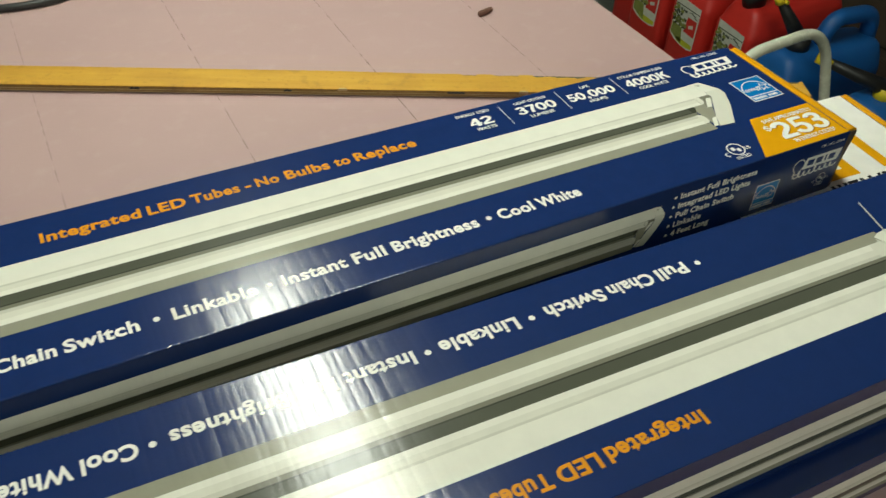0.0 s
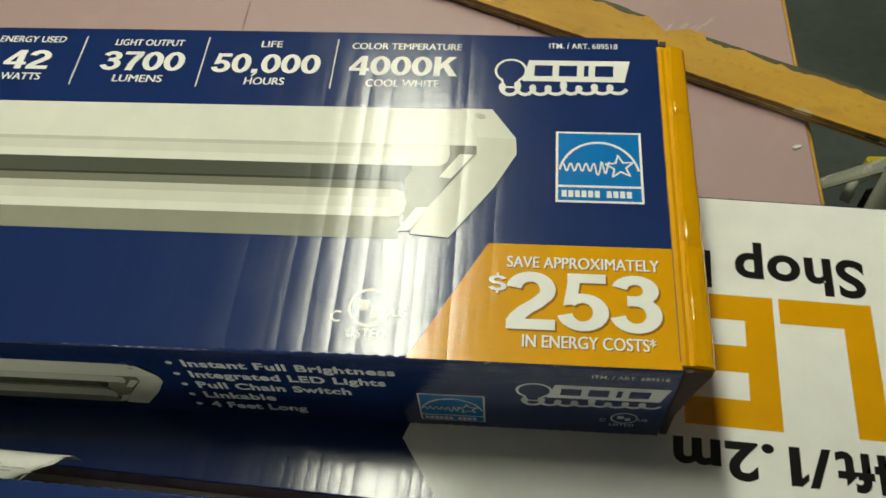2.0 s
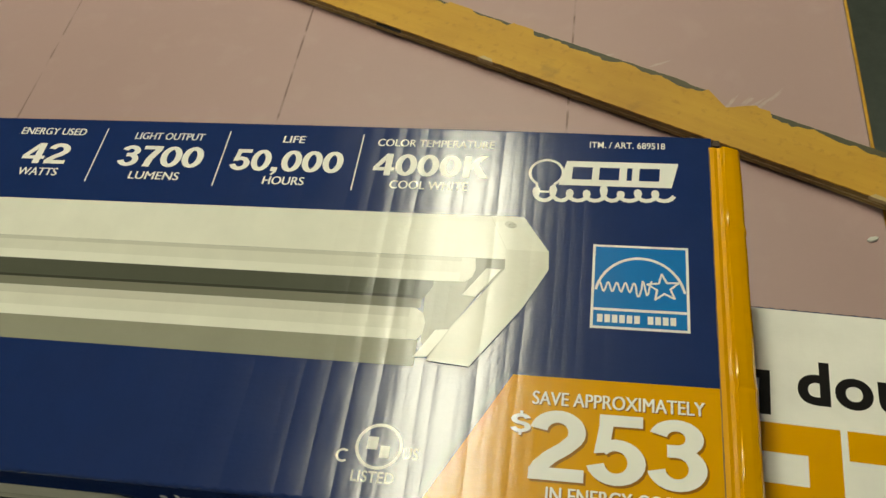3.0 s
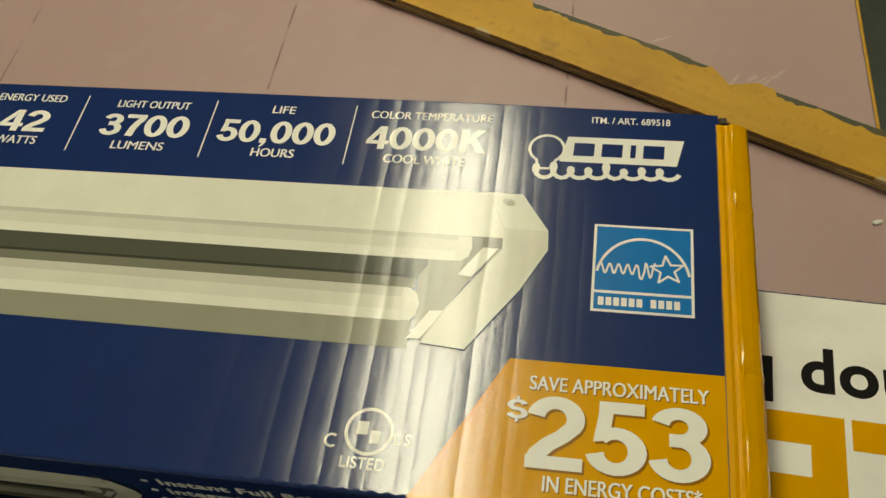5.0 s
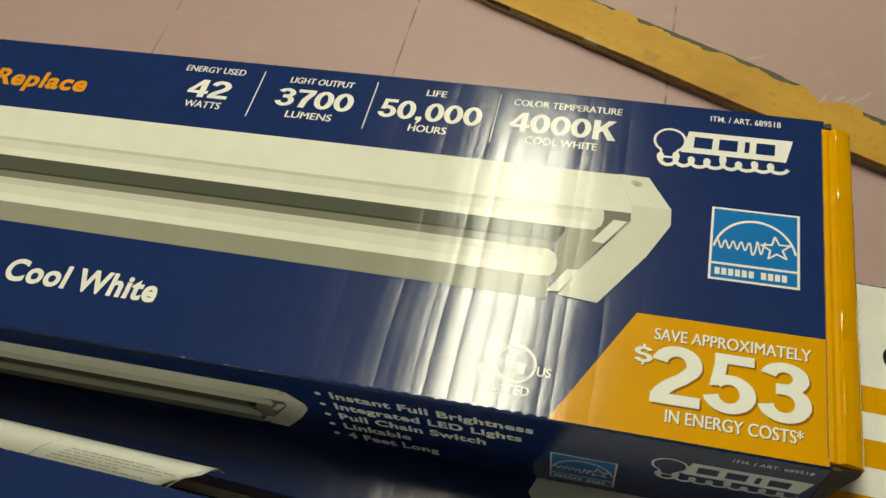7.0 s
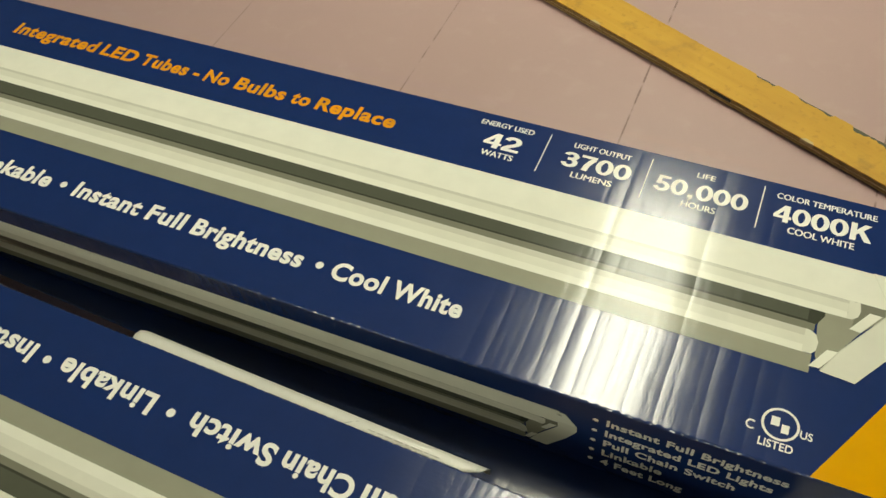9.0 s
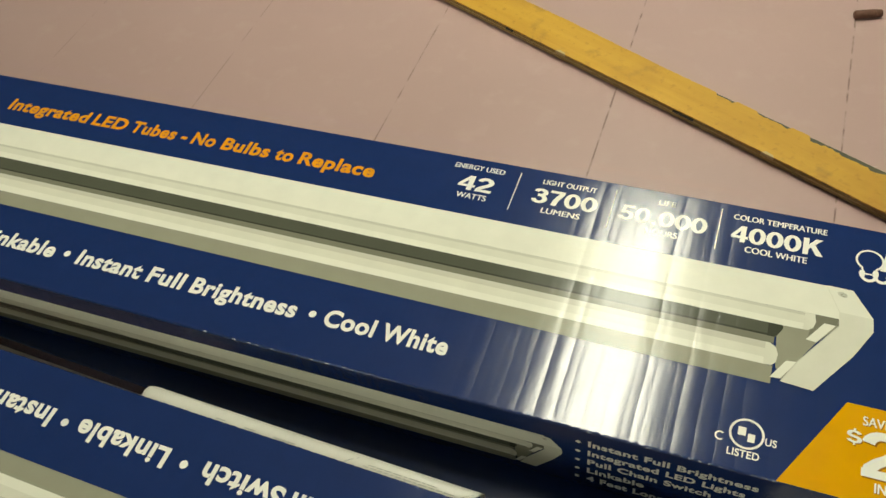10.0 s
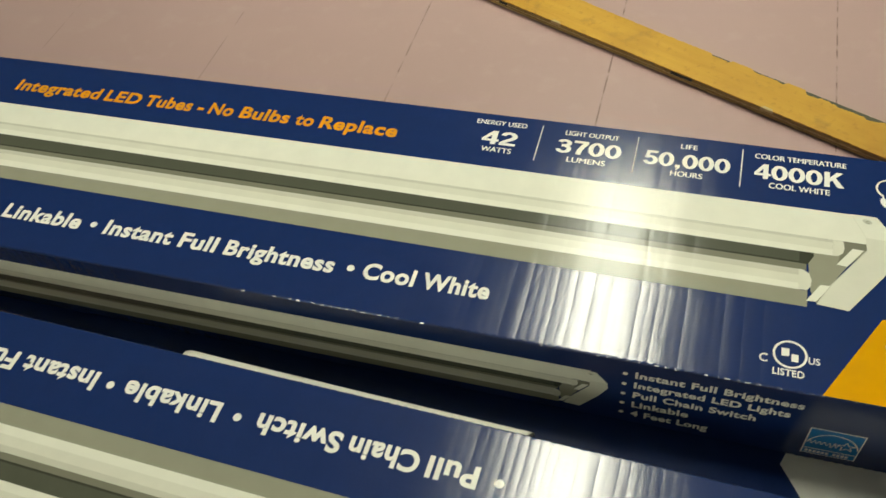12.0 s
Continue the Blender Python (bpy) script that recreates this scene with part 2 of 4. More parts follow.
def rounded(points, radius, steps=8):
    """A polyline with its inner corners rounded."""
    pts = [Vector(p) for p in points]
    out = [pts[0]]
    for a, b, c in zip(pts, pts[1:], pts[2:]):
        p, q = b + (a - b).normalized() * radius, b + (c - b).normalized() * radius
        for i in range(steps + 1):
            s = i / steps
            out.append(p * (1 - s) ** 2 + b * 2 * s * (1 - s) + q * s * s)
    return out + [pts[-1]]


def empty(name, label, category, group="", m=Matrix()):
    ob = new(name)
    ob.matrix_world = m
    return tagged(ob, label, category, group)


# ---- printing on the cartons ----
# faces of a carton: u along it, v up the face, w out of it
TOP = Matrix.Identity(4)
FRONT = Matrix(((1, 0, 0, 0), (0, 0, -1, 0), (0, 1, 0, 0), (0, 0, 0, 1)))
BACK = Matrix(((-1, 0, 0, -L), (0, 0, 1, W), (0, 1, 0, 0), (0, 0, 0, 1)))
INK = 0.00010


def flat(shapes, face, level=1):
    """Flat shapes of ink on a face: pairs of (outline, material number)."""
    bm = bmesh.new()
    for outline, number in shapes:
        f = bm.faces.new([bm.verts.new((x, y, INK * level)) for x, y in outline])
        f.normal_update()
        if f.normal.z < 0:
            f.normal_flip()
        f.material_index = number
    bm.transform(face)
    return bm


def ring(cx, cy, r0, r1, a0=0.0, a1=360.0, n=32, squash=1.0):
    """Quads of a ring or an arc."""
    out = []
    for i in range(n):
        a, b = (radians(a0 + (a1 - a0) * k / n) for k in (i, i + 1))
        out.append([(cx + r * math.cos(q), cy + squash * r * math.sin(q)) for r, q in ((r0, a), (r1, a), (r1, b), (r0, b))])
    return out


def stroke(points, width):
    """Quads along a drawn line."""
    out = []
    for (x0, y0), (x1, y1) in zip(points, points[1:]):
        d = math.hypot(x1 - x0, y1 - y0) or 1
        nx, ny = -(y1 - y0) / d * width / 2, (x1 - x0) / d * width / 2
        ex, ey = (x1 - x0) / d * width * 0.25, (y1 - y0) / d * width * 0.25
        out.append([(x0 - ex + nx, y0 - ey + ny), (x0 - ex - nx, y0 - ey - ny), (x1 + ex - nx, y1 + ey - ny), (x1 + ex + nx, y1 + ey + ny)])
    return out


def rect(x0, y0, x1, y1):
    return [(x0, y0), (x1, y0), (x1, y1), (x0, y1)]


def letters(text, bold):
    """A mesh of built-in lettering, one unit of capital height, and its extent."""
    cu = bpy.data.curves.new("lettering", "FONT")
    cu.body, cu.offset, cu.resolution_u, cu.space_character = text, bold, 6, 1 + 2.2 * bold
    ob = bpy.data.objects.new("lettering", cu)
    scene.collection.objects.link(ob)
    me = bpy.data.meshes.new_from_object(ob.evaluated_get(bpy.context.evaluated_depsgraph_get()))
    bpy.data.objects.remove(ob)
    bpy.data.curves.remove(cu)
    return me


def cap_height():
    me = letters("H", 0.0)
    ys = [v.co.y for v in me.vertices]
    bpy.data.meshes.remove(me)
    return max(ys) - min(ys)


CAP = cap_height()


def write(text, x0, x1, base, height, material, parent, face=TOP, bold=0.022, level=2, shift=(0, 0), name="lettering", lean=0.0):
    """Lettering printed from x0 to x1 on a base line, with that capital height."""
    thick, bold = max(0.0, -bold), max(0.0, bold)
    me = letters(text, bold)
    bm = bmesh.new()
    bm.from_mesh(me)
    bpy.data.meshes.remove(me)
    xs = [v.co.x for v in bm.verts]
    lo, hi = min(xs), max(xs)
    k = (x1 - x0) / (hi - lo)
    for v in bm.verts:
        v.co = Vector((x0 + (v.co.x - lo) * k + shift[0] + lean * v.co.y * height, base + (v.co.y + bold) * height / (CAP + 2 * bold) + shift[1], INK * level))
    bmesh.ops.recalc_face_normals(bm, faces=bm.faces[:])
    for f in bm.faces:
        if f.normal.z < 0:
            f.normal_flip()
    if thick:
        copy = bmesh.ops.duplicate(bm, geom=bm.verts[:] + bm.edges[:] + bm.faces[:])["geom"]
        bmesh.ops.translate(bm, verts=[v for v in copy if isinstance(v, bmesh.types.BMVert)], vec=(thick * height, 0, INK * 0.4))
    bm.transform(face)
    return part(name, bm, material, parent)


def bend(cx, cy, rx, ry, a0, a1, n=18):
    """Points along part of an ellipse."""
    return [(cx + rx * math.cos(radians(a0 + (a1 - a0) * i / n)), cy + ry * math.sin(radians(a0 + (a1 - a0) * i / n))) for i in range(n + 1)]


def heavy(points, wide, thin, closed=False):
    """Quads along a line, mitred, broader where it runs upright."""
    n = len(points)
    sides = []
    for i, (x, y) in enumerate(points):
        p = points[(i - 1) % n if closed else max(i - 1, 0)]
        q = points[(i + 1) % n if closed else min(i + 1, n - 1)]
        d = math.hypot(q[0] - p[0], q[1] - p[1]) or 1
        nx, ny = -(q[1] - p[1]) / d * wide / 2, (q[0] - p[0]) / d * thin / 2
        sides.append(((x + nx, y + ny), (x - nx, y - ny)))
    pairs = list(zip(sides, sides[1:] + sides[:1] if closed else sides[1:]))
    return [[a[0], a[1], b[1], b[0]] for a, b in pairs]


def heavy_figure(ch):
    """A broad upright figure of unit height: its pieces, and its width."""
    w, h = 0.205, 0.165
    if ch == "0":
        return [heavy(bend(0.345, 0.5, 0.235, 0.418, 0, 342, 19), w, h, True)], 0.69
    if ch == "2":
        hook = bend(0.34, 0.69, 0.225, 0.228, 172, -28, 16) + [(0.42, 0.45), (0.27, 0.33), (0.16, 0.20), (0.125, 0.10)]
        return [heavy(hook, w, 0.18), [rect(0.03, 0, 0.66, 0.175)]], 0.69
    if ch == "3":
        return [heavy(bend(0.325, 0.735, 0.205, 0.183, 168, -90, 16) + [(0.22, 0.552)], w, h),
                heavy([(0.22, 0.542)] + bend(0.325, 0.312, 0.232, 0.23, 90, -170, 18), w, h)], 0.68
    if ch == "4":
        return [[rect(0.385, 0, 0.59, 1)], [[(0.02, 0.37), (0.02, 0.215), (0.385, 0.215), (0.385, 0.37)], rect(0.59, 0.215, 0.69, 0.37)],
                [[(0.02, 0.37), (0.20, 0.37), (0.385, 0.68), (0.385, 1)]]], 0.70
    if ch == "5":
        return [[[(0.13, 0.835), (0.63, 0.835), (0.63, 1), (0.13, 1)]], [[(0.075, 0.43), (0.25, 0.46), (0.29, 0.835), (0.13, 0.835)]],
                heavy(bend(0.325, 0.325, 0.235, 0.24, 138, -168, 20), w, h)], 0.68
    if ch == "7":
        return [[rect(0.04, 0.83, 0.65, 1)], heavy([(0.56, 0.84), (0.44, 0.62), (0.34, 0.36), (0.29, 0.0)], 0.225, 0.165)], 0.67
    if ch == "K":
        return [[rect(0.06, 0, 0.275, 1)], [[(0.275, 0.34), (0.275, 0.62), (0.54, 1), (0.80, 1)]], [[(0.36, 0.47), (0.50, 0.66), (0.84, 0), (0.58, 0)]]], 0.84
    if ch == "$":
        snake = bend(0.33, 0.69, 0.215, 0.175, 12, 265, 16) + bend(0.33, 0.325, 0.225, 0.18, 82, -170, 16)
        return [heavy(snake, 0.19, 0.15), [rect(0.285, 0.90, 0.375, 1.07), rect(0.285, -0.06, 0.375, 0.10)]], 0.66
    return [[[(0.06, 0.20), (0.06, 0.0), (0.16, 0.0), (0.08, -0.17), (0.15, -0.17), (0.27, 0.0), (0.27, 0.20)]]], 0.34


def write_figures(text, x0, x1, base, height, material, parent, face=TOP, level=2, shift=(0, 0), name="figure"):
    """Heavy figures from x0 to x1 on a base line, a mesh for each."""
    glyphs = [heavy_figure(ch) for ch in text]
    k = (x1 - x0) / (sum(w for _, w in glyphs) - 0.06)
    x = -0.03
    for pieces, width in glyphs:
        bm = bmesh.new()
        for i, piece in enumerate(pieces):
            for outline in piece:
                f = bm.faces.new([bm.verts.new((x0 + (x + u) * k + shift[0], base + v * height + shift[1], INK * (level + 0.3 * i))) for u, v in outline])
                f.normal_update()
                if f.normal.z < 0:
                    f.normal_flip()
        bm.transform(face)
        part(name, bm, material, parent)
        x += width


def printed_lamp(parent, face, x_left, x_right, y0, y1, chain=False):
    """The picture of a twin-tube shop light, from x_left to x_right and y0 to y1."""
    s = (y1 - y0) / 0.0725
    keys, mats = list(TONES), list(TONES.values())

    def right(pts):
        return [(x_right + x * s, y0 + (y - 0.0555) * s) for x, y in pts]

    def left(pts):
        return [(x_left + x * s, y0 + (y - 0.0555) * s) for x, y in pts]

    def piece(name, shapes, level, label=""):
        part(name, flat([(p, keys.index(k)) for p, k in shapes], face, level), mats, parent, label)

    # bands: tone, lower and upper edge at the two ends, where the band begins and ends
    bands = [("grey", 0.0565, 0.0550, 0.0675, 0.0663, 0.0441, -0.0490), ("light", 0.0675, 0.0663, 0.0735, 0.0708, 0.0425, -0.0530), ("pale", 0.0735, 0.0708, 0.0795, 0.0765, 0.041, -0.0530),
             ("mid", 0.0795, 0.0765, 0.0825, 0.0808, 0.044, -0.0530), ("shade", 0.0825, 0.0808, 0.0856, 0.0853, 0.050, -0.0500), ("dark", 0.0856, 0.0853, 0.0868, 0.0866, 0.0575, -0.0500),
             ("deep", 0.0868, 0.0866, 0.0977, 0.0940, 0.059, -0.0470), ("light", 0.0977, 0.0940, 0.1030, 0.0985, 0.030, -0.0355), ("pale", 0.1030, 0.0985, 0.1075, 0.1040, 0.025, -0.0355),
             ("mid", 0.1075, 0.1040, 0.1094, 0.1060, 0.020, -0.0355), ("light", 0.1094, 0.1060, 0.1283, 0.1278, 0.0135, -0.0178)]
    for k, l0, r0, l1, r1, a, b in bands:
        piece("printed_band", [(left([(a, l0), (a, l1)]) + right([(b, r1), (b, r0)]), k)], 1)
    # the end towards the right
    piece("printed_end_wall", [(right([(-0.0475, 0.0940), (-0.0360, 0.0942), (-0.0360, 0.1060), (-0.0178, 0.1060), (-0.0178, 0.1010), (-0.0285, 0.0872), (-0.0370, 0.0722), (-0.0440, 0.0590), (-0.0475, 0.0660), (-0.0490, 0.0853)]), "grey")], 2)
    piece("printed_shade", [(right([(-0.0345, 0.1060), (-0.0178, 0.1060), (-0.0178, 0.1010), (-0.0255, 0.1010), (-0.0335, 0.0885), (-0.0320, 0.0960)]), "shade")], 3)
    piece("printed_shade", [(right([(-0.0540, 0.0940), (-0.0465, 0.0940), (-0.0462, 0.0915), (-0.0495, 0.0850), (-0.0540, 0.0850)]), "dark")], 3)
    piece("printed_tube_end", [(right([(-0.036, 0.0940), (-0.0335, 0.0942), (-0.0308, 0.0965), (-0.0298, 0.1005), (-0.0305, 0.1058), (-0.036, 0.1058)]), "pale")], 4)
    piece("printed_tube_end", [(right([(-0.054, 0.0808), (-0.0515, 0.0805), (-0.0485, 0.0785), (-0.0470, 0.0740), (-0.0475, 0.0690), (-0.0495, 0.0663), (-0.054, 0.0663)]), "pale")], 4)
    piece("printed_socket", [(right([(-0.0255, 0.1010), (-0.0195, 0.1008), (-0.0285, 0.0872), (-0.0340, 0.0878)]), "light")], 5)
    piece("printed_socket", [(right([(-0.0425, 0.0712), (-0.0368, 0.0718), (-0.0445, 0.0592), (-0.0497, 0.0588)]), "light")], 5)
    piece("printed_end_cap", [(right([(-0.0262, 0.1278), (-0.0122, 0.1275), (-0.0008, 0.1105), (-0.0183, 0.1108)]), "light")], 6)
    piece("printed_end_cap", [(right([(-0.0183, 0.1108), (-0.0008, 0.1105), (-0.0003, 0.1015), (-0.0095, 0.083), (-0.0275, 0.0562), (-0.0440, 0.0575), (-0.0370, 0.0718), (-0.0178, 0.1010)]), "pale")], 6)
    fine = [(right(q), "light") for q in stroke([(-0.0183, 0.1108), (-0.0008, 0.1105)], 0.0004)] + [(right(q), "pale") for q in stroke([(-0.0262, 0.1275), (-0.0183, 0.1108), (-0.0178, 0.101)], 0.0004)]
    fine += [(right(q), "mid") for q in stroke([(-0.0178, 0.1010), (-0.0370, 0.0718), (-0.0440, 0.0578)], 0.0006)]
    fine += [(right([(-0.0175 + 0.0026 * math.cos(k) - 0.0008 * math.sin(k), 0.1232 + 0.0019 * math.sin(k)) for k in (q * math.pi / 6 for q in range(12))]), "mid")]
    fine += [(right([(-0.0170 + 0.0016 * math.cos(k), 0.1228 + 0.0012 * math.sin(k)) for k in (q * math.pi / 6 for q in range(12))]), "grey")]
    piece("printed_crease", fine, 7)
    # the end towards the left
    def disc(x, y, rx, ry):
        return left([(x + rx * math.cos(k), y + ry * math.sin(k)) for k in (q * math.pi / 6 for q in range(12))])

    piece("printed_end_wall", [(left([(0.0500, 0.0640), (0.0440, 0.0730), (0.0198, 0.1030), (0.0197, 0.1088), (0.0340, 0.1088), (0.0640, 0.0972), (0.0575, 0.0836)]), "mid")], 2)
    piece("printed_shade", [(left([(0.0600, 0.0826), (0.0530, 0.0826), (0.0470, 0.0790), (0.0446, 0.0735), (0.0330, 0.0870), (0.0574, 0.0850)]), "grey")], 3)
    piece("printed_tube_end", [(left([(0.0620, 0.0678), (0.0490, 0.0678), (0.0465, 0.0720), (0.0485, 0.0790), (0.0535, 0.0822), (0.0620, 0.0826)]), "pale")], 4)
    piece("printed_tube_end", [(left([(0.0450, 0.0980), (0.0320, 0.0985), (0.0302, 0.1020), (0.0308, 0.1082), (0.0450, 0.1090)]), "pale")], 4)
    piece("printed_switch", [(left([(0.0574, 0.0836), (0.0342, 0.0880), (0.0320, 0.0949), (0.0570, 0.0966)]), "pale")], 5)
    piece("printed_crease", [(left(q), "grey") for q in stroke([(0.0600, 0.0972), (0.0320, 0.0952), (0.0342, 0.0880)], 0.0007)], 6)
    piece("printed_socket", [(left([(0.0330, 0.0890), (0.0290, 0.0895), (0.0200, 0.1020), (0.0238, 0.1045)]), "light")], 6)
    piece("printed_shade", [(left([(0.0238, 0.1045), (0.0200, 0.1022), (0.0197, 0.1082), (0.0238, 0.1082)]), "shade")], 6)
    piece("printed_end_cap", [(left([(0.0500, 0.0625), (0.0440, 0.0595), (0.0270, 0.0577), (-0.0012, 0.1031), (0.0010, 0.1131), (0.0195, 0.1110), (0.0195, 0.1028), (0.0446, 0.0733)]), "light")], 7)
    piece("printed_end_cap", [(left([(0.0010, 0.1131), (0.0100, 0.1288), (0.0240, 0.1283), (0.0195, 0.1110)]), "light")], 7)
    fine = [(left(q), "mid") for q in stroke([(0.0010, 0.1131), (0.0195, 0.1110), (0.0195, 0.1028), (0.0446, 0.0733), (0.0500, 0.0632)], 0.0005)]
    piece("printed_crease", fine + [(disc(0.0178, 0.1226, 0.0012, 0.0018), "mid")], 8)
    piece("printed_knob", [(disc(0.0454, 0.0826, 0.0034, 0.0030), "mid")], 8)
    piece("printed_knob", [(disc(0.0450, 0.0832, 0.0018, 0.0017), "grey")], 9)
    if chain:
        a, b, c = Vector((0.0279, 0.0248)), Vector((0.0351, 0.056)), Vector((0.0405, 0.0782))
        path = [a.lerp(b, i / 14) for i in range(15)] + [b.lerp(c, i / 10) for i in range(1, 11)]
        beads = [(left([(p.x + 0.0010 * math.cos(k), p.y + 0.0009 * math.sin(k)) for k in (z * math.pi / 3 for z in range(6))]), "light" if i < 15 else "mid") for i, p in enumerate(path)]
        piece("printed_chain", beads, 10, "picture of a pull chain")
        part("printed_cord", flat([(left(q), 0) for q in stroke([(-0.0005, 0.1151), (-0.0135, 0.1157)], 0.0022)], face, 1), BLACK, parent)


def energy_mark(parent, face, x0, y0, x1, y1):
    """A square light-blue efficiency mark: white border, arc, star, script line and a strip of bars."""
    w, h = x1 - x0, y1 - y0
    part("mark_border", flat([(rect(x0, y0, x1, y1), 0)], face, 1), WHITE, parent)
    e = w * 0.028
    part("mark_field", flat([(rect(x0 + e, y0 + h * 0.235, x1 - e, y1 - e), 0), (rect(x0 + e, y0 + e, x1 - e, y0 + h * 0.205), 0)], face, 2), CYAN, parent, "light-blue printed field")
    cx, cy = x0 + w * 0.5, y0 + h * 0.34
    shapes = ring(cx, cy, w * 0.452, w * 0.480, 12, 168, 28, 1.12)
    sx, sy, r = x0 + w * 0.74, y0 + h * 0.50, w * 0.17
    star = [(sx + (r if i % 2 == 0 else r * 0.42) * math.cos(radians(90 + 36 * i + 6)), sy + (r if i % 2 == 0 else r * 0.42) * math.sin(radians(90 + 36 * i + 6))) for i in range(11)]
    shapes += stroke(star, w * 0.022)
    wav = [(x0 + w * (0.06 + 0.56 * i / 48), y0 + h * (0.485 + 0.055 * math.sin(i * 0.82) * (1 if i < 40 else 1.5) - (0.05 if 34 < i < 40 else 0))) for i in range(49)]
    shapes += stroke(wav, w * 0.02)
    # the strip below: a row of bars
    xs = [0.07, 0.145, 0.22, 0.295, 0.37, 0.445, 0.58, 0.655, 0.73, 0.805]
    for k in xs:
        shapes.append(rect(x0 + w * k, y0 + h * 0.070, x0 + w * (k + 0.056), y0 + h * 0.160))
    part("mark_drawing", flat([(q, 0) for q in shapes], face, 3), WHITE, parent)


def brand_mark(parent, face, x0, y0, s):
    """A bulb outline, a slanted white plate with dark bars and a script-like wave."""
    bulb = ring(x0 + 0.0085 * s, y0 + 0.0150 * s, 0.0066 * s, 0.0078 * s, -60, 240, 26)
    bulb += stroke([(x0 + 0.0045 * s, y0 + 0.0090 * s), (x0 + 0.0055 * s, y0 + 0.0045 * s), (x0 + 0.010 * s, y0 + 0.0045 * s)], 0.0011 * s)
    bulb += stroke([(x0 + 0.0125 * s, y0 + 0.0090 * s), (x0 + 0.0120 * s, y0 + 0.0065 * s)], 0.0011 * s)
    plate = [[(x0 + 0.014 * s, y0 + 0.0085 * s), (x0 + 0.0615 * s, y0 + 0.0085 * s), (x0 + 0.0645 * s, y0 + 0.0220 * s), (x0 + 0.017 * s, y0 + 0.0220 * s)]]
    wave = []
    for i in range(97):
        q = i / 96
        tall = (1.5, 2.1, 1.2, 1.1, 1.9, 1.0, 1.2, 1.1)[min(7, int(q * 8))]
        wave.append((x0 + s * (0.003 + 0.057 * q + 0.0022 * math.cos(q * 50.2)), y0 + s * (-0.0005 + 0.0021 * q + 0.0034 * min(tall, 1.7) * (1 + math.sin(q * 50.2)) / 2 * 1.3)))
    part("brand_plate", flat([(q, 0) for q in bulb + plate + stroke(wave, 0.0019 * s)], face, 1), WHITE, parent, "white printed maker's mark")
    for u, w in ((0.0190, 0.0085), (0.0305, 0.0085), (0.0422, 0.0022), (0.0474, 0.0085)):
        bar = [(x0 + s * (p + 0.044 * v), y0 + s * v) for p, v in ((u, 0.0118), (u + w, 0.0118), (u + w, 0.0187), (u, 0.0187))]
        part("dark_bar", flat([(bar, 0)], face, 2), BLUE, parent)


def listing_mark(parent, face, cx, cy, r):
    q = ring(cx, cy, r * 0.86, r, 0, 360, 36)
    q += [rect(cx - r * 0.50, cy - r * 0.15, cx - r * 0.05, cy + r * 0.40), rect(cx + r * 0.08, cy - r * 0.48, cx + r * 0.48, cy + r * 0.05)]
    q += ring(cx - r * 1.45, cy - r * 0.5, r * 0.2, r * 0.3, 50, 310, 14)
    part("listing_mark", flat([(z, 0) for z in q], face, 1), WHITE, parent, "round white printed safety mark")
    write("LISTED", cx - r * 0.95, cx + r * 0.85, cy - r * 1.55, r * 0.48, WHITE, parent, face, 0.02, 1)
    write("US", cx + r * 1.05, cx + r * 1.7, cy - r * 0.45, r * 0.48, WHITE, parent, face, 0.02, 1)


def end_lip(sign):
    """A folded end flap: a rounded lip along the top and the closed end below it."""
    prof = [(-0.0012, 0.0004), (0.0008, 0.0006), (0.0022, 0.0001), (0.0036, 0.0003), (0.0046, 0.0013), (0.0054, 0.0012), (0.0088, 0.0002), (0.0112, -0.0010), (0.0124, -0.0032), (0.0120, -0.0062), (0.0085, -0.022), (0.0012, -H + 0.001), (-0.0012, -H + 0.001)]
    rows = [0.0025 + (W - 0.0085) * i / 56 for i in range(57)]
    rnd = random.Random(8)
    bm = bmesh.new()
    rings = []
    for i, y in enumerate(rows):
        dent = 0.00025 * math.sin(i * 0.55) + rnd.uniform(-0.00016, 0.00016) + (0.0010 if i in (18, 42) else 0)
        rings.append([bm.verts.new((x + (dent if 0.003 < x else 0) * 0.6, y, z - (dent if x > 0.005 and z > -0.01 else 0))) for x, z in prof])
    n = len(prof)
    for a, b in zip(rings, rings[1:]):
        for k in range(n):
            bm.faces.new((a[k], a[(k + 1) % n], b[(k + 1) % n], b[k]))
    bm.faces.new(rings[0]), bm.faces.new(rings[-1][::-1])
    if sign < 0:
        bm.transform(Matrix.Translation((-L, 0, 0)) @ Matrix.Diagonal((-1, 1, 1, 1)))
    bmesh.ops.recalc_face_normals(bm, faces=bm.faces[:])
    return bm


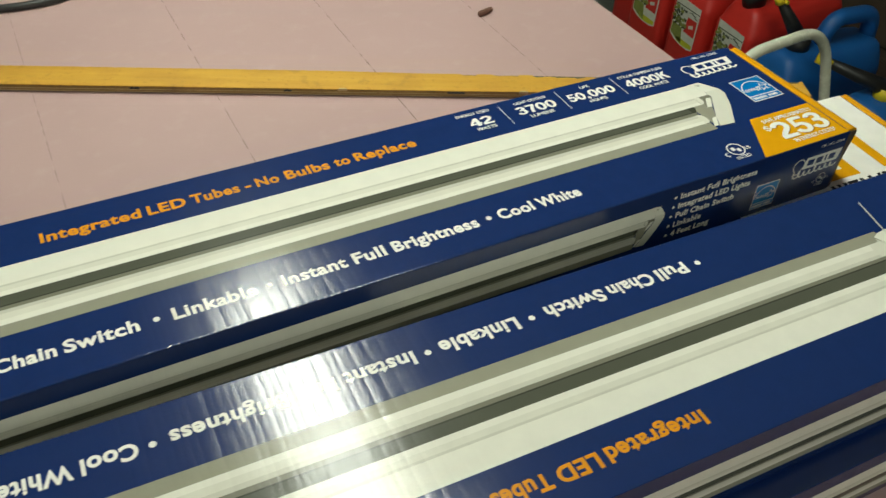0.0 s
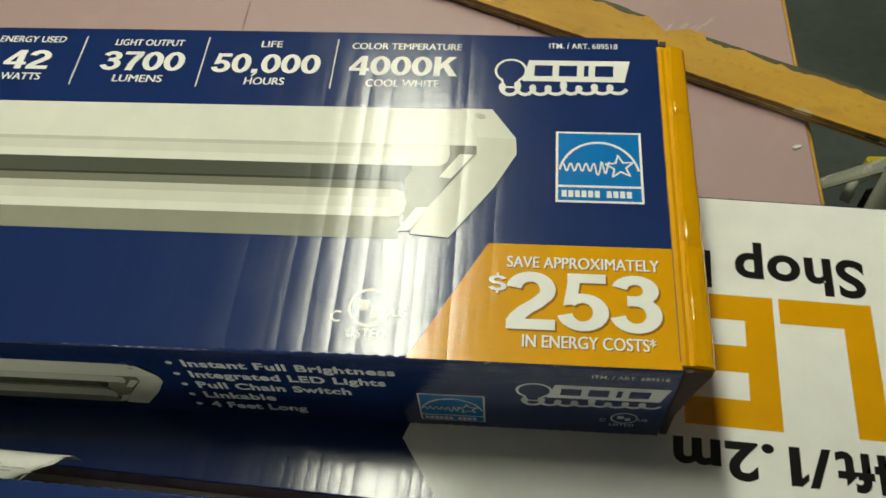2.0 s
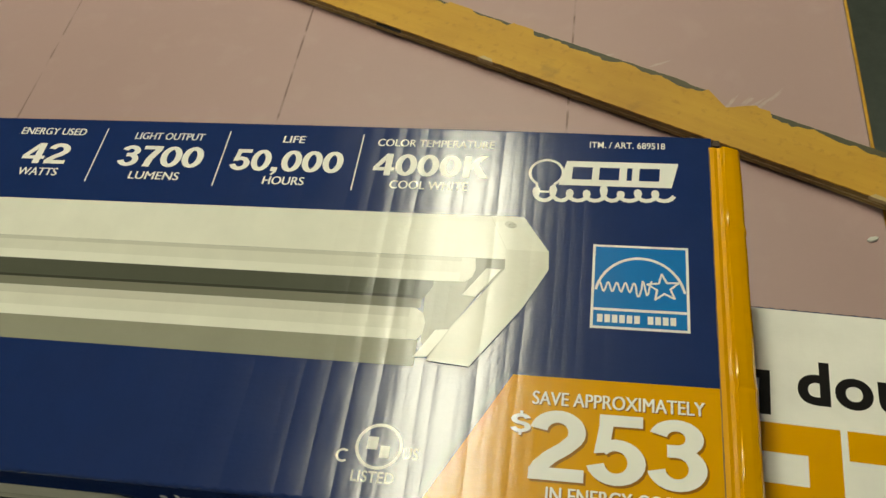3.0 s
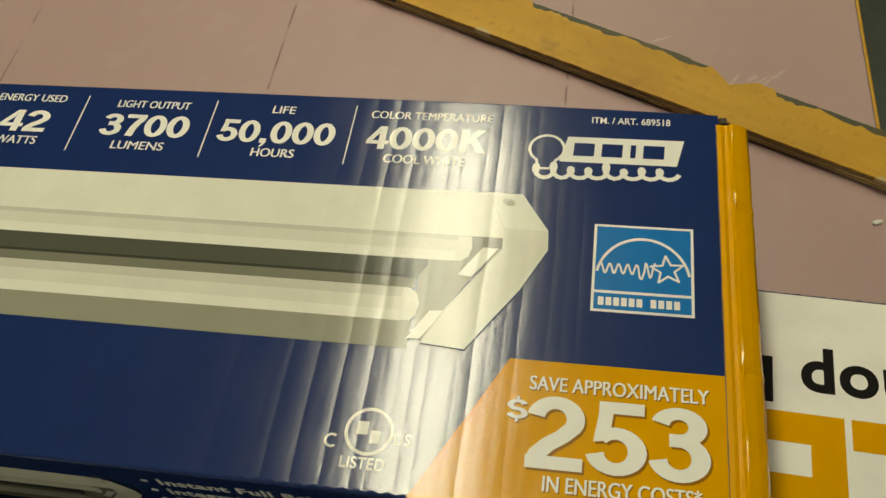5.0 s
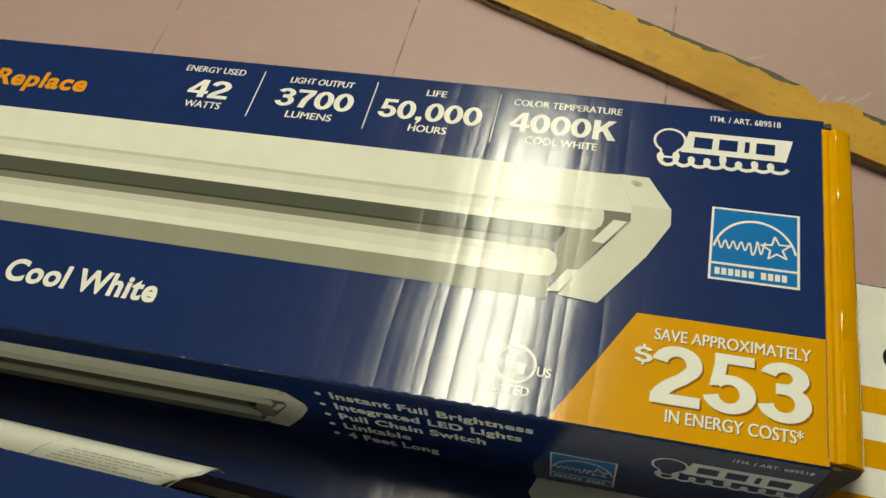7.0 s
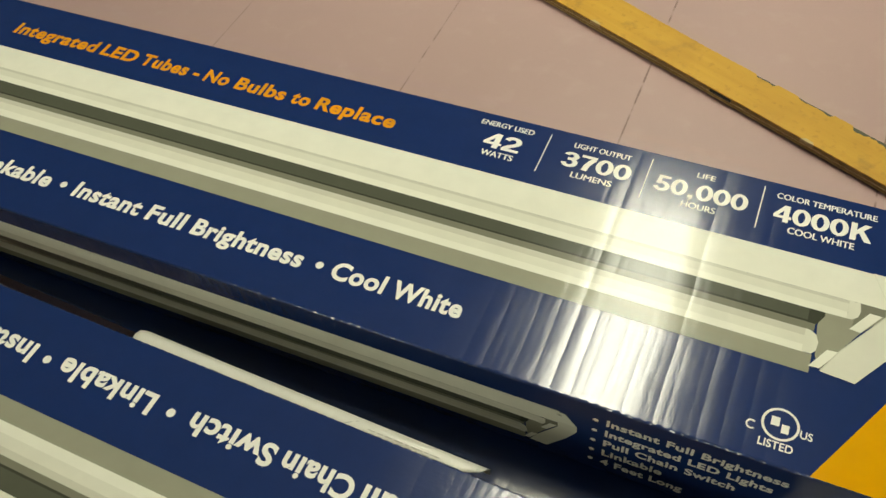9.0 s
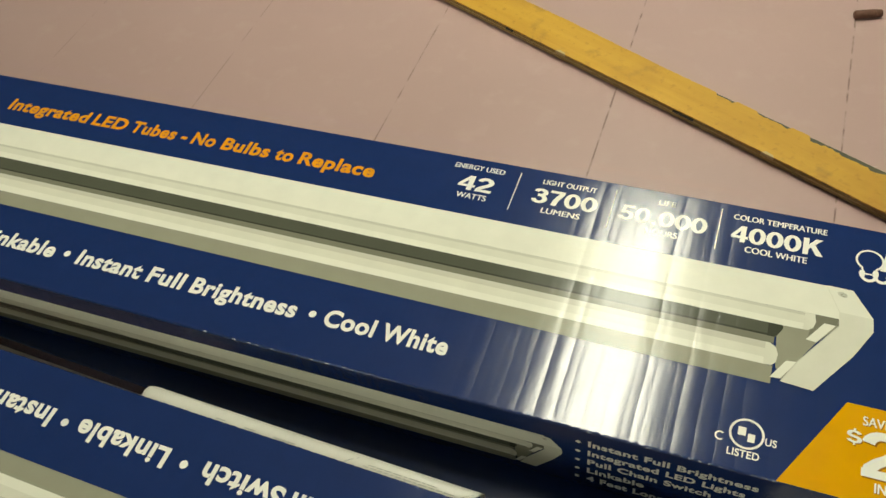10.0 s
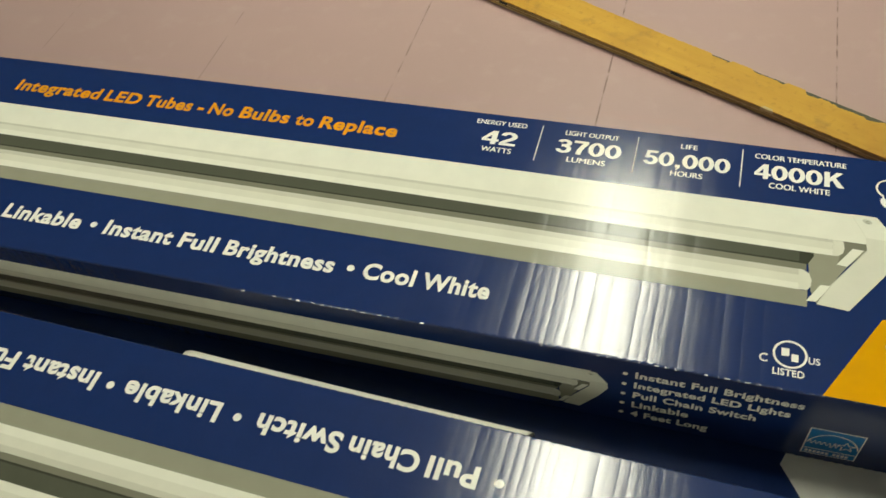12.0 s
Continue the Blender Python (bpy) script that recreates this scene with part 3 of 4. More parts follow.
def carton_body(flare):
    """A carton closed by folds whose edges ripple with the flutes; flare: how far its back upper edge leans out."""
    rnd = random.Random(17)
    n = int(2 * L / FLUTE)
    bm = bmesh.new()
    rings = []
    for i in range(n + 1):
        x = -L * i / n
        out = flare * (1 - math.exp(x / 0.13)) * (1 - math.exp((-L - x) / 0.13))
        r0 = 0.0007 + (0.0007 if i % 2 else 0.0) + rnd.uniform(0, 0.0004)
        ring_ = []
        for cy, cz, a0 in ((W, 0, 0), (0, 0, 90), (0, -H, 180), (W, -H, 270)):
            r = 0.0008 if cy else r0
            for a in (0, 30, 60, 90):
                q = radians(a0 + a)
                lean = out if cy and not cz else 0.0
                ring_.append(bm.verts.new((x, cy + lean + r * (math.cos(q) - (1 if cy else -1)), cz + r * (math.sin(q) - (-1 if cz else 1)))))
            if cy and not cz:
                # below the flare the back stays flat
                ring_.insert(len(ring_) - 4, bm.verts.new((x, cy, -0.0055)))
        rings.append(ring_)
    k = len(rings[0])
    for a, b in zip(rings, rings[1:]):
        for j in range(k):
            bm.faces.new((a[j], a[(j + 1) % k], b[(j + 1) % k], b[j]))
    bm.faces.new(rings[0]), bm.faces.new(rings[-1][::-1])
    bmesh.ops.recalc_face_normals(bm, faces=bm.faces[:])
    return bm


def make_carton():
    c = empty("lamp_carton", "glossy dark-blue printed shop light carton lying on another", "box", "shop light cartons")
    part("carton_body", carton_body(0.0), BLUE, c)
    part("end_flap", end_lip(1), YELLOW, c, "folded yellow end flap")
    part("end_flap", end_lip(-1), YELLOW, c, "folded yellow end flap")
    rnd = random.Random(21)
    # brown strips along the worn folds, painting the shade of the gap there
    for e in (-0.0012, -L + 0.0012):
        edge = [0.004 + (W - 0.011) * i / 40 for i in range(41)]
        worn = [(e - rnd.uniform(0.0, 0.0002), y) for y in edge] + [(e + rnd.uniform(0.0002, 0.0004), y) for y in edge[::-1]]
        part("fold_crease", prism(worn, 0.0001, 0.0006), KRAFT_SHADE, c, "brown strip on the worn fold, standing for its shaded gap")
    # the open sides of the flaps, their shade put into a dark colour
    for x, k in ((0.0, 1), (-L, -1)):
        side = [(x + k * u, v) for u, v in ((0.0014, -0.0016), (0.0112, -0.0026), (0.0114, -0.0062), (0.0080, -0.022), (0.0014, -H + 0.004))]
        for y in (0.0012, W - 0.0058):
            part("flap_side", prism(side, 0, 0.0012, Matrix(((1, 0, 0, 0), (0, 0, -1, y + 0.0012), (0, 1, 0, 0), (0, 0, 0, 1)))), DARK_WOOD_AND_SHADE, c, "side of the flap, coloured dark brown for its shade")
    # dark blocks painting the shade of the slots at the corners of the flaps
    for x in (0.0008, -L - 0.0038):
        for y in (0.0004, W - 0.0034):
            part("flap_slot_shade", box(x, x + 0.003, y, y + 0.003, -H + 0.002, -0.0014), DARK_WOOD_AND_SHADE, c)
    # yellow savings panel
    part("savings_panel", flat([([(-0.1055, 0.0006), (-0.0006, 0.0006), (-0.0006, 0.0545), (-0.076, 0.0545)], 0)], TOP), YELLOW, c, "yellow printed panel")
    write_figures("253", -0.0675, -0.0070, 0.0150, 0.0260, SHADOW, c, TOP, 2, (0.0008, -0.0008), "number_shadow")
    write_figures("253", -0.0675, -0.0070, 0.0150, 0.0260, WHITE, c, TOP, 4, name="number")
    write_figures("$", -0.0750, -0.0680, 0.0312, 0.0083, SHADOW, c, TOP, 2, (0.0005, -0.0005))
    write_figures("$", -0.0750, -0.0680, 0.0312, 0.0083, WHITE, c, TOP, 4)
    for text, x0, x1, b in (("SAVE APPROXIMATELY", -0.068, -0.007, 0.0432), ("IN ENERGY COSTS*", -0.061, -0.010, 0.0075)):
        write(text, x0, x1, b, 0.0052, SHADOW, c, TOP, -0.05, 2, (0.0004, -0.0004))
        write(text, x0, x1, b, 0.0052, WHITE, c, TOP, -0.05, 3)
    # figures along the upper edge
    for text, x0, x1, b, h in (("ENERGY USED", -0.332, -0.297, 0.1675, 0.0042), ("42", -0.3245, -0.3010, 0.149, 0.0128), ("WATTS", -0.323, -0.3025, 0.1418, 0.0045),
                               ("LIGHT OUTPUT", -0.270, -0.2345, 0.166, 0.0042), ("3700", -0.2735, -0.2315, 0.149, 0.0128), ("LUMENS", -0.265, -0.240, 0.1415, 0.0045),
                               ("LIFE", -0.1945, -0.184, 0.166, 0.0042), ("50,000", -0.2165, -0.163, 0.1485, 0.0128), ("HOURS", -0.1985, -0.179, 0.141, 0.0045),
                               ("COLOR TEMPERATURE", -0.1485, -0.0945, 0.1655, 0.0042), ("4000K", -0.148, -0.096, 0.1482, 0.0128), ("COOL WHITE", -0.139, -0.104, 0.141, 0.0045)):
        if h > 0.01:
            write_figures(text, x0, x1, b, h, WHITE, c, TOP, 1)
        else:
            write(text, x0, x1, b, h, WHITE, c, TOP, -0.06, 1)
    for x in (-0.286, -0.222, -0.156):
        part("divider", flat([(rect(x - 0.0003, 0.1390, x + 0.0003, 0.1722), 0)], TOP), WHITE, c)
    write("ITM. / ART. 689518", -0.052, -0.0195, 0.1675, 0.0035, WHITE, c, TOP, 0.015, 1)
    brand_mark(c, TOP, -0.0785, 0.1375, 1.0)
    energy_mark(c, TOP, -0.0485, 0.0765, -0.011, 0.1155)
    listing_mark(c, TOP, -0.122, 0.022, 0.0088)
    # orange line and the white line of features
    for text, x0, x1 in (("Integrated", -0.7, -0.6245), ("LED", -0.6195, -0.589), ("Tubes", -0.5845, -0.5450), ("-", -0.540, -0.535),
                         ("No", -0.5305, -0.5110), ("Bulbs", -0.5050, -0.466), ("to", -0.461, -0.447), ("Replace", -0.442, -0.384)):
        write(text, x0, x1, 0.1437, 0.0120, ORANGE, c, TOP, 0.034, 1)
    for text, x0, x1 in (("Pull", -0.777, -0.750), ("Chain", -0.7455, -0.7065), ("Switch", -0.702, -0.6525), ("Linkable", -0.6295, -0.5685), ("Instant", -0.5495, -0.499),
                         ("Full", -0.4935, -0.4670), ("Brightness", -0.4608, -0.386), ("Cool", -0.367, -0.334), ("White", -0.3295, -0.288)):
        write(text, x0, x1, 0.0235, 0.0122, WHITE, c, TOP, 0.034, 1)
    for dot in (-0.788, -0.6405, -0.559, -0.3755):
        part("bullet", flat([([(dot + 0.0024 * math.cos(k), 0.0295 + 0.0024 * math.sin(k)) for k in (q * math.pi / 8 for q in range(16))], 0)], TOP), WHITE, c)
    printed_lamp(c, TOP, -L + 0.2605, -0.0655, 0.0555, 0.128, True)
    # white panel at the other end
    e = -L + 0.0006
    part("white_panel", flat([([(e, 0.0012), (-L + 0.209, 0.0012), (-L + 0.258, 0.146), (-L + 0.238, W - 0.0012), (e, W - 0.0012)], 0)], TOP), WHITE, c, "white printed panel")
    write("Shop", -L + 0.046, -L + 0.107, 0.0335, 0.0215, BLACK, c, TOP, 0.03, 2)
    write("Light", -L + 0.1185, -L + 0.1815, 0.0335, 0.0215, BLACK, c, TOP, 0.03, 2)
    y0, y1, k = 0.0585, 0.1262, 0.0135
    a = -L + 0.0452
    big = [rect(a, y0, a + k, y1), rect(a + k, y0, a + 0.0425, y0 + k)]
    a = -L + 0.0905
    big += [rect(a, y0, a + k, y1)] + [rect(a + k, v, a + 0.0425, v + k) for v in (y0, (y0 + y1 - k) / 2, y1 - k)]
    a, r = -L + 0.1400, (y1 - y0) / 2
    big += [rect(a, y0, a + k, y1), rect(a + k, y0, a + 0.024, y0 + k), rect(a + k, y1 - k, a + 0.024, y1)]
    big += ring(a + 0.024, (y0 + y1) / 2, r - k, r, -90, 90, 20)
    part("large_lettering", flat([(q, 0) for q in big], TOP, 2), YELLOW, c, "large yellow letters LED")
    write("4ft", -L + 0.0420, -L + 0.0700, 0.1325, 0.0175, BLACK, c, TOP, 0.034, 2)
    write("/", -L + 0.0715, -L + 0.0815, 0.1325, 0.0175, BLACK, c, TOP, 0.03, 2)
    write("1.2m", -L + 0.0845, -L + 0.1385, 0.1325, 0.0175, BLACK, c, TOP, 0.034, 2)
    a, v = -L + 0.0848, 0.150
    part("lettering", flat([([(a, v), (a - 0.0032, v - 0.0030), (a - 0.0032, v - 0.0062), (a, v - 0.0036)], 0)], TOP, 2), BLACK, c)
    # the two long sides
    for face in (FRONT, BACK):
        printed_lamp(c, face, -L + 0.264, -0.213, -0.059, -0.017)
        for i, (text, x1) in enumerate((("Instant Full Brightness", -0.111), ("Integrated LED Lights", -0.116), ("Pull Chain Switch", -0.132), ("Linkable", -0.167), ("4 Feet Long", -0.155))):
            b = -0.0165 - 0.0108 * i
            write(text, -0.199, x1, b, 0.0066, WHITE, c, face, 0.036, 1)
            part("bullet", flat([([(-0.2045 + 0.0015 * math.cos(q), b + 0.0032 + 0.0015 * math.sin(q)) for q in (j * math.pi / 6 for j in range(12))], 0)], face), WHITE, c)
        energy_mark(c, face, -0.104, -0.0615, -0.0755, -0.0325)
        brand_mark(c, face, -0.0635, -0.0385, 0.96)
        listing_mark(c, face, -0.0165, -0.049, 0.0058)
        write("ITM. / ART. 689518", -0.0335, -0.004, -0.0095, 0.003, WHITE, c, face, 0.012, 1)
    return c


def turned(fold_x, fold_y, degrees, z):
    """The pose of a carton turned end for end, by the far corner of its near-end fold."""
    r = radians(degrees)
    return pose(fold_x - L * math.cos(r), fold_y - L * math.sin(r), z, 0, 0, 180 + degrees)


# ---- setting ----
def plain(name, bm, material, label, category):
    return tagged(part(name, bm, material), label, category, kind="structure")


plain("floor", box(-3.2, 3.6, -3.2, 4.4, -0.1, 0), GREY_FLOOR, "grey-green painted concrete garage floor with scuffs", "floor")
# unseen walls and ceiling, added to bounce the lamp light back
plain("wall_north", box(-3.2, 3.6, 4.4, 4.5, 0, 2.6), WALL, "plain pale painted wall out of view, added to bounce light", "wall")
plain("wall_south", box(-3.2, 3.6, -3.3, -3.2, 0, 2.6), WALL, "plain pale painted wall out of view, added to bounce light", "wall")
plain("wall_east", box(3.6, 3.7, -3.2, 4.4, 0, 2.6), WALL, "plain pale painted wall out of view, added to bounce light", "wall")
plain("wall_west", box(-3.3, -3.2, -3.2, 4.4, 0, 2.6), WALL, "plain pale painted wall out of view, added to bounce light", "wall")
plain("ceiling", box(-3.3, 3.7, -3.3, 4.5, 2.6, 2.7), CEILING, "plain pale painted ceiling out of view, added to bounce light", "ceiling")


# ---- the lamp overhead ----
def ceiling_lamp(x, y0, y1, z):
    lamp = empty("ceiling_light", "long white ceiling light with a glowing diffuser", "light", m=pose(x, (y0 + y1) / 2, z))
    h = (y1 - y0) / 2
    part("housing", prism([(-0.081, 0.02), (-0.03, 0.06), (0.03, 0.06), (0.081, 0.02), (0.076, 0.018), (0.028, 0.054), (-0.028, 0.054), (-0.076, 0.018)], -h, h, pose(0, 0, 0, 90)), ENAMEL, lamp)
    part("diffuser", prism([(-0.074, 0.0), (-0.058, -0.014), (0.058, -0.014), (0.074, 0.0), (0.074, 0.017), (-0.074, 0.017)], -h + 0.01, h - 0.01, pose(0, 0, 0, 90)), GLOW, lamp, "glowing white diffuser")
    for sy in (-h + 0.1, h - 0.1):
        part("hanger", tube([(0, sy, 0.055), (0, sy, 2.6 - z)], 0.004, 8), STEEL, lamp)
    for sy in (-1, 1):
        part("end_cap", box(-0.081, 0.081, sy * h - 0.008, sy * h + 0.008, 0.0, 0.06, 0.003), ENAMEL, lamp)
    return lamp


first = ceiling_lamp(-0.312, 0.20, 1.20, 2.1)
# unseen second light, added behind the camera to brighten the carton fronts
copy_thing(first, pose(-0.7, -2.0, 2.2))


# ---- table with the pink board ----
# scuffs in a paler pink that paints in the sheen they catch
SCUFF = rough_mat("pale_scuff_sheen", (0.46, 0.34, 0.32), (0.54, 0.42, 0.40), 150, 0.6, 0.0001)
SCUFFS = [(-0.048, 0.372, -0.040, 0.376), (0.012, 0.322, 0.026, 0.338), (0.026, 0.316, 0.040, 0.333), (0.036, 0.313, 0.060, 0.336)]


def make_table():
    t = empty("work_table", "work table topped with a pink foam board scored with thin lines", "table")
    x0, x1, y0, y1 = -2.3, EDGE_X, -0.62, 1.25
    part("tabletop", box(x0, x1, y0, y1, TABLE - 0.02, TABLE, 0.0012, 1), PINK, t, "pink foam board with thin score lines")
    part("support_board", box(x0, x1 - 0.001, y0, y1, TABLE - 0.046, TABLE - 0.0205, 0.001, 1), PLY_PALE, t, "plywood sheet with a raw edge")
    part("edge_strip", box(x1 + 0.0002, x1 + 0.0036, y0, y1, TABLE - 0.046, TABLE - 0.004, 0.0008, 1), PLY, t, "golden wooden edging strip")
    for k, (ax, ay, bx, by) in enumerate(SCUFFS):
        d = Vector((bx - ax, by - ay)).normalized().orthogonal() * (0.0022 if k else 0.0012)
        part("scuff", prism([(ax, ay), ((ax + bx) / 2 + d.x, (ay + by) / 2 + d.y), (bx, by), ((ax + bx) / 2 - d.x * 0.6, (ay + by) / 2 - d.y * 0.6)], TABLE, TABLE + 0.00012), SCUFF, t, "pale rubbed mark, its sheen put into the colour")
    for x in (x0 + 0.12, x1 - 0.2):
        for y in (y0 + 0.1, y1 - 0.1):
            part("leg", box(x - 0.04, x + 0.04, y - 0.02, y + 0.02, 0, TABLE - 0.135, 0.003), DARK_WOOD_AND_SHADE, t)
        part("rail", box(x - 0.02, x + 0.02, y0 + 0.05, y1 - 0.05, TABLE - 0.135, TABLE - 0.0465, 0.003), DARK_WOOD_AND_SHADE, t)


make_table()

# ---- cartons ----
top = make_carton()
top.matrix_world = pose(0, 0, TABLE + 2 * H + 0.0012)
under = copy_thing(top, turned(0.152, 0.127, -2.75, TABLE + H))
tagged(under, "glossy blue and white shop light carton beneath another")
for ob in list(under.children):
    if ob.data and ob.data.materials[0] == ORANGE:
        bpy.data.objects.remove(ob)
beside_low = copy_thing(top, turned(0.205, -0.083, -1.2, TABLE + H))
tagged(beside_low, "glossy blue shop light carton lying on the pink board")
beside = copy_thing(top, turned(0.209, -0.067, -1.55, TABLE + 2 * H + 0.0012))
tagged(beside, "glossy blue and white carton turned end for end")


flared = bpy.data.meshes.new("carton_body")
_bm = carton_body(0.0036)
_bm.to_mesh(flared)
_bm.free()
flared.materials.append(BLUE)
for ob in top.children:
    if ob.name.startswith("carton_body"):
        ob.data = flared


# ---- leaflet between the cartons ----
def make_leaflet():
    """A sheet arched over the gap: its near edge at one carton, its far edge curling down, one end cut askew."""
    profile = [(0.0010, -0.0232), (0.004, -0.0132), (0.008, -0.0057), (0.0125, -0.0014), (0.0175, 0.0), (0.0215, -0.0022), (0.024, -0.008), (0.0255, -0.018)]
    reach = [0.196, 0.200, 0.206, 0.216, 0.229, 0.232, 0.232, 0.231]

    def at(x, k):
        """The place on the sheet at x, k profile steps from the near edge."""
        q = (x + 0.482) / 0.232
        i = min(len(profile) - 2, int(k))
        u, v = (profile[i][j] + (profile[i + 1][j] - profile[i][j]) * (k - i) for j in (0, 1))
        return Vector((x, -0.067 + (0.209 - x) * 0.02706 + u, 0.9030 + 0.003 * (1 - q) ** 2 + v - 0.012 * max(0, (0.05 - q) / 0.05) ** 2))

    bm = bmesh.new()
    n = 40
    rows = [[bm.verts.new(at(-0.482 + reach[k] * i / n, k)) for k in range(len(profile))] for i in range(n + 1)]
    for a, b in zip(rows, rows[1:]):
        for k in range(len(a) - 1):
            bm.faces.new((a[k], b[k], b[k + 1], a[k + 1]))
    leaf = part("leaflet", bm, PAPER, None, smooth=True)
    sol = leaf.modifiers.new("thickness", "SOLIDIFY")
    sol.thickness = 0.0003
    tagged(leaf, "white printed paper leaflet curling up between two cartons", "paper")
    bm = bmesh.new()
    rnd = random.Random(5)
    up = Vector((0, -0.0001, 0.00045))

    def mark(x0, x1, k0, k1, lean=0.0):
        k0, k1 = 1.7 + 0.8 * k0, 1.7 + 0.8 * k1
        bm.faces.new([bm.verts.new(at(x, k) + up) for x, k in ((x0, k0), (x1, k0), (x1 + lean, k1), (x0 + lean, k1))])

    for x in (-0.345, -0.274):
        for k in (0.1, 0.9, 1.7, 2.5):
            mark(x + 0.006 * k, x + 0.006 * k + 0.0007, k, k + 0.8, 0.0048)
    for row in range(7):
        k = 0.45 + 0.34 * row
        x = -0.336 + 0.003 * row
        stop = -0.290 + 0.004 * row - (0.015 if row in (3, 6) else 0)
        while x < stop:
            w = rnd.uniform(0.002, 0.007)
            mark(x, x + w, k, k + 0.11)
            x += w + 0.0011
    for row in range(3):
        for x in (-0.42, -0.40, -0.38):
            mark(x, x + rnd.uniform(0.006, 0.015), 0.8 + 0.6 * row, 0.93 + 0.6 * row)
    tagged(part("leaflet_print", bm, PAPER_INK, leaf), kind="stuff")


make_leaflet()


# ---- plywood strip lying across the board ----
def make_strip():
    length, width, thick = 1.35, 0.0385, 0.0105
    strip = empty("plywood_strip", "golden plywood strip with ragged, stained edges", "wood strip", m=pose(0.2086, 0.2008, TABLE + 0.0003, 0, 0, -25.0))
    rnd = random.Random(3)
    n = 420

    def far_edge(x, jag):
        y = width + (0.0028 if x < -0.24 else 0.0012) + (0.003 if x < -0.62 else 0.003 * max(0, (-0.5 - x) / 0.12))
        if -0.222 < x < -0.192:
            y -= 0.0100 * (1 - abs(x + 0.209) / 0.0165) if abs(x + 0.209) < 0.0165 else 0
        if x > -0.192:
            y -= 0.0015 + 0.002 * (x + 0.192) / 0.192
        return y + jag

    def worn(x):
        if -0.447 < x < -0.428 or -0.406 < x < -0.376:
            return 0.0042
        if -0.356 < x < -0.225 or -0.182 < x < -0.006:
            return 0.0062
        return 0.0

    layers = [(0, 0.0008, PLY_EDGE, 0.0040), (0.0008, 0.0026, PLY_PALE, 0.0016), (0.0026, 0.0050, PLY_EDGE, 0.0008), (0.0050, 0.0058, PLY_PALE, 0.0003), (0.0058, 0.0086, PLY_EDGE, 0.0006), (0.0086, 0.0093, STAIN, 0.0002), (0.0093, thick, PLY, 0.0)]
    for z0, z1, mat, back in layers:
        near = [(-length * (1 - i / n), back + rnd.uniform(0, 0.0006)) for i in range(n + 1)]
        far = []
        for i in range(n, -1, -1):
            x = -length * (1 - i / n)
            y = far_edge(x, rnd.uniform(-0.0003, 0.0003)) - back
            if mat is PLY:
                y -= worn(x) * (0.75 + 0.3 * math.sin(x * 71) * math.sin(x * 173) + rnd.uniform(-0.14, 0.14)) + rnd.uniform(0, 0.0003)
            far.append((x, y))
        part("face_veneer" if mat is PLY else "ply_layer", prism(near + far, z0, z1), mat, strip)
    # black blocks for shaded voids in the plies; pale splinters along the edge
    for x, w in ((-0.672, 0.010), (-0.468, 0.022), (-0.064, 0.009), (-0.86, 0.012)):
        part("ply_void_shade", box(x, x + w, -0.0004, 0.003, 0.0060, 0.0084, 0.0004, 1), BLACK_PLASTIC, strip, "black block standing for the shade in a gap of the plies")
    for x in (-0.605, -0.378, -0.11):
        part("splinter", prism([(x, -0.0008), (x + 0.012, -0.0004), (x + 0.010, 0.0018), (x + 0.003, 0.0024)], 0.0080, thick + 0.0005), PLY_PALE, strip)


make_strip()


# ---- small things on the board ----
def make_scuffs():
    rnd = random.Random(12)
    bm = bmesh.new()
    for x, y, dx, dy in ((-0.015, 0.363, 0.018, 0.009), (0.036, 0.327, 0.009, 0.015), (0.043, 0.326, 0.012, 0.014), (0.052, 0.325, 0.015, 0.015), (0.060, 0.331, 0.014, 0.016), (0.049, 0.331, 0.006, 0.006)):
        for k in range(3):
            ox, oy, q = rnd.uniform(-0.0015, 0.0015), rnd.uniform(-0.001, 0.001), rnd.uniform(0.5, 1.0)
            w = rnd.uniform(0.0005, 0.0013)
            z = TABLE + 0.00006 + 0.00002 * k
            bm.faces.new([bm.verts.new(p) for p in ((x + ox, y + oy, z), (x + ox + dx * q * 0.5, y + oy + dy * q * 0.5 - w, z), (x + ox + dx * q, y + oy + dy * q, z), (x + ox + dx * q * 0.45, y + oy + dy * q * 0.45 + w, z))])
    for f in bm.faces:
        f.normal_update()
        if f.normal.z < 0:
            f.normal_flip()
    tagged(part("scuff", bm, SCUFF, None), "pale scuff marks scraped into the pink board, their sheen put into the colour", "scuff marks", kind="stuff")


make_scuffs()


def make_pin():
    pin = empty("rusty_pin", "short rusty brown metal pin lying on the pink board", "metal pin", m=pose(-0.059, 0.580, TABLE + 0.0045, 0, 0, 18))
    part("shank", tube([(-0.013, 0, 0), (-0.012, 0, 0), (0.006, 0, 0), (0.007, 0, 0)], [0.0036, 0.0043, 0.0043, 0.0036], 14), RUST, pin, smooth=True)
    part("tip", tube([(0.0072, 0, 0), (0.008, 0, 0), (0.0128, 0, 0)], [0.0038, 0.004, 0.0034], 14), RUST, pin, smooth=True)


make_pin()


def make_chip(x, y, size):
    rnd = random.Random(int(x * 1000))
    pts = [(size * rnd.uniform(0.6, 1.2) * math.cos(a), size * 0.6 * rnd.uniform(0.6, 1.2) * math.sin(a)) for a in (k * math.pi / 4 for k in range(8))]
    tagged(part("chip", prism(pts, 0, size * 0.5, pose(x, y, TABLE, 0, 0, 20), size * 0.12, 1), PAPER), "tiny white crumb lying on the pink board", "crumb")


make_chip(0.110, 0.223, 0.0035)

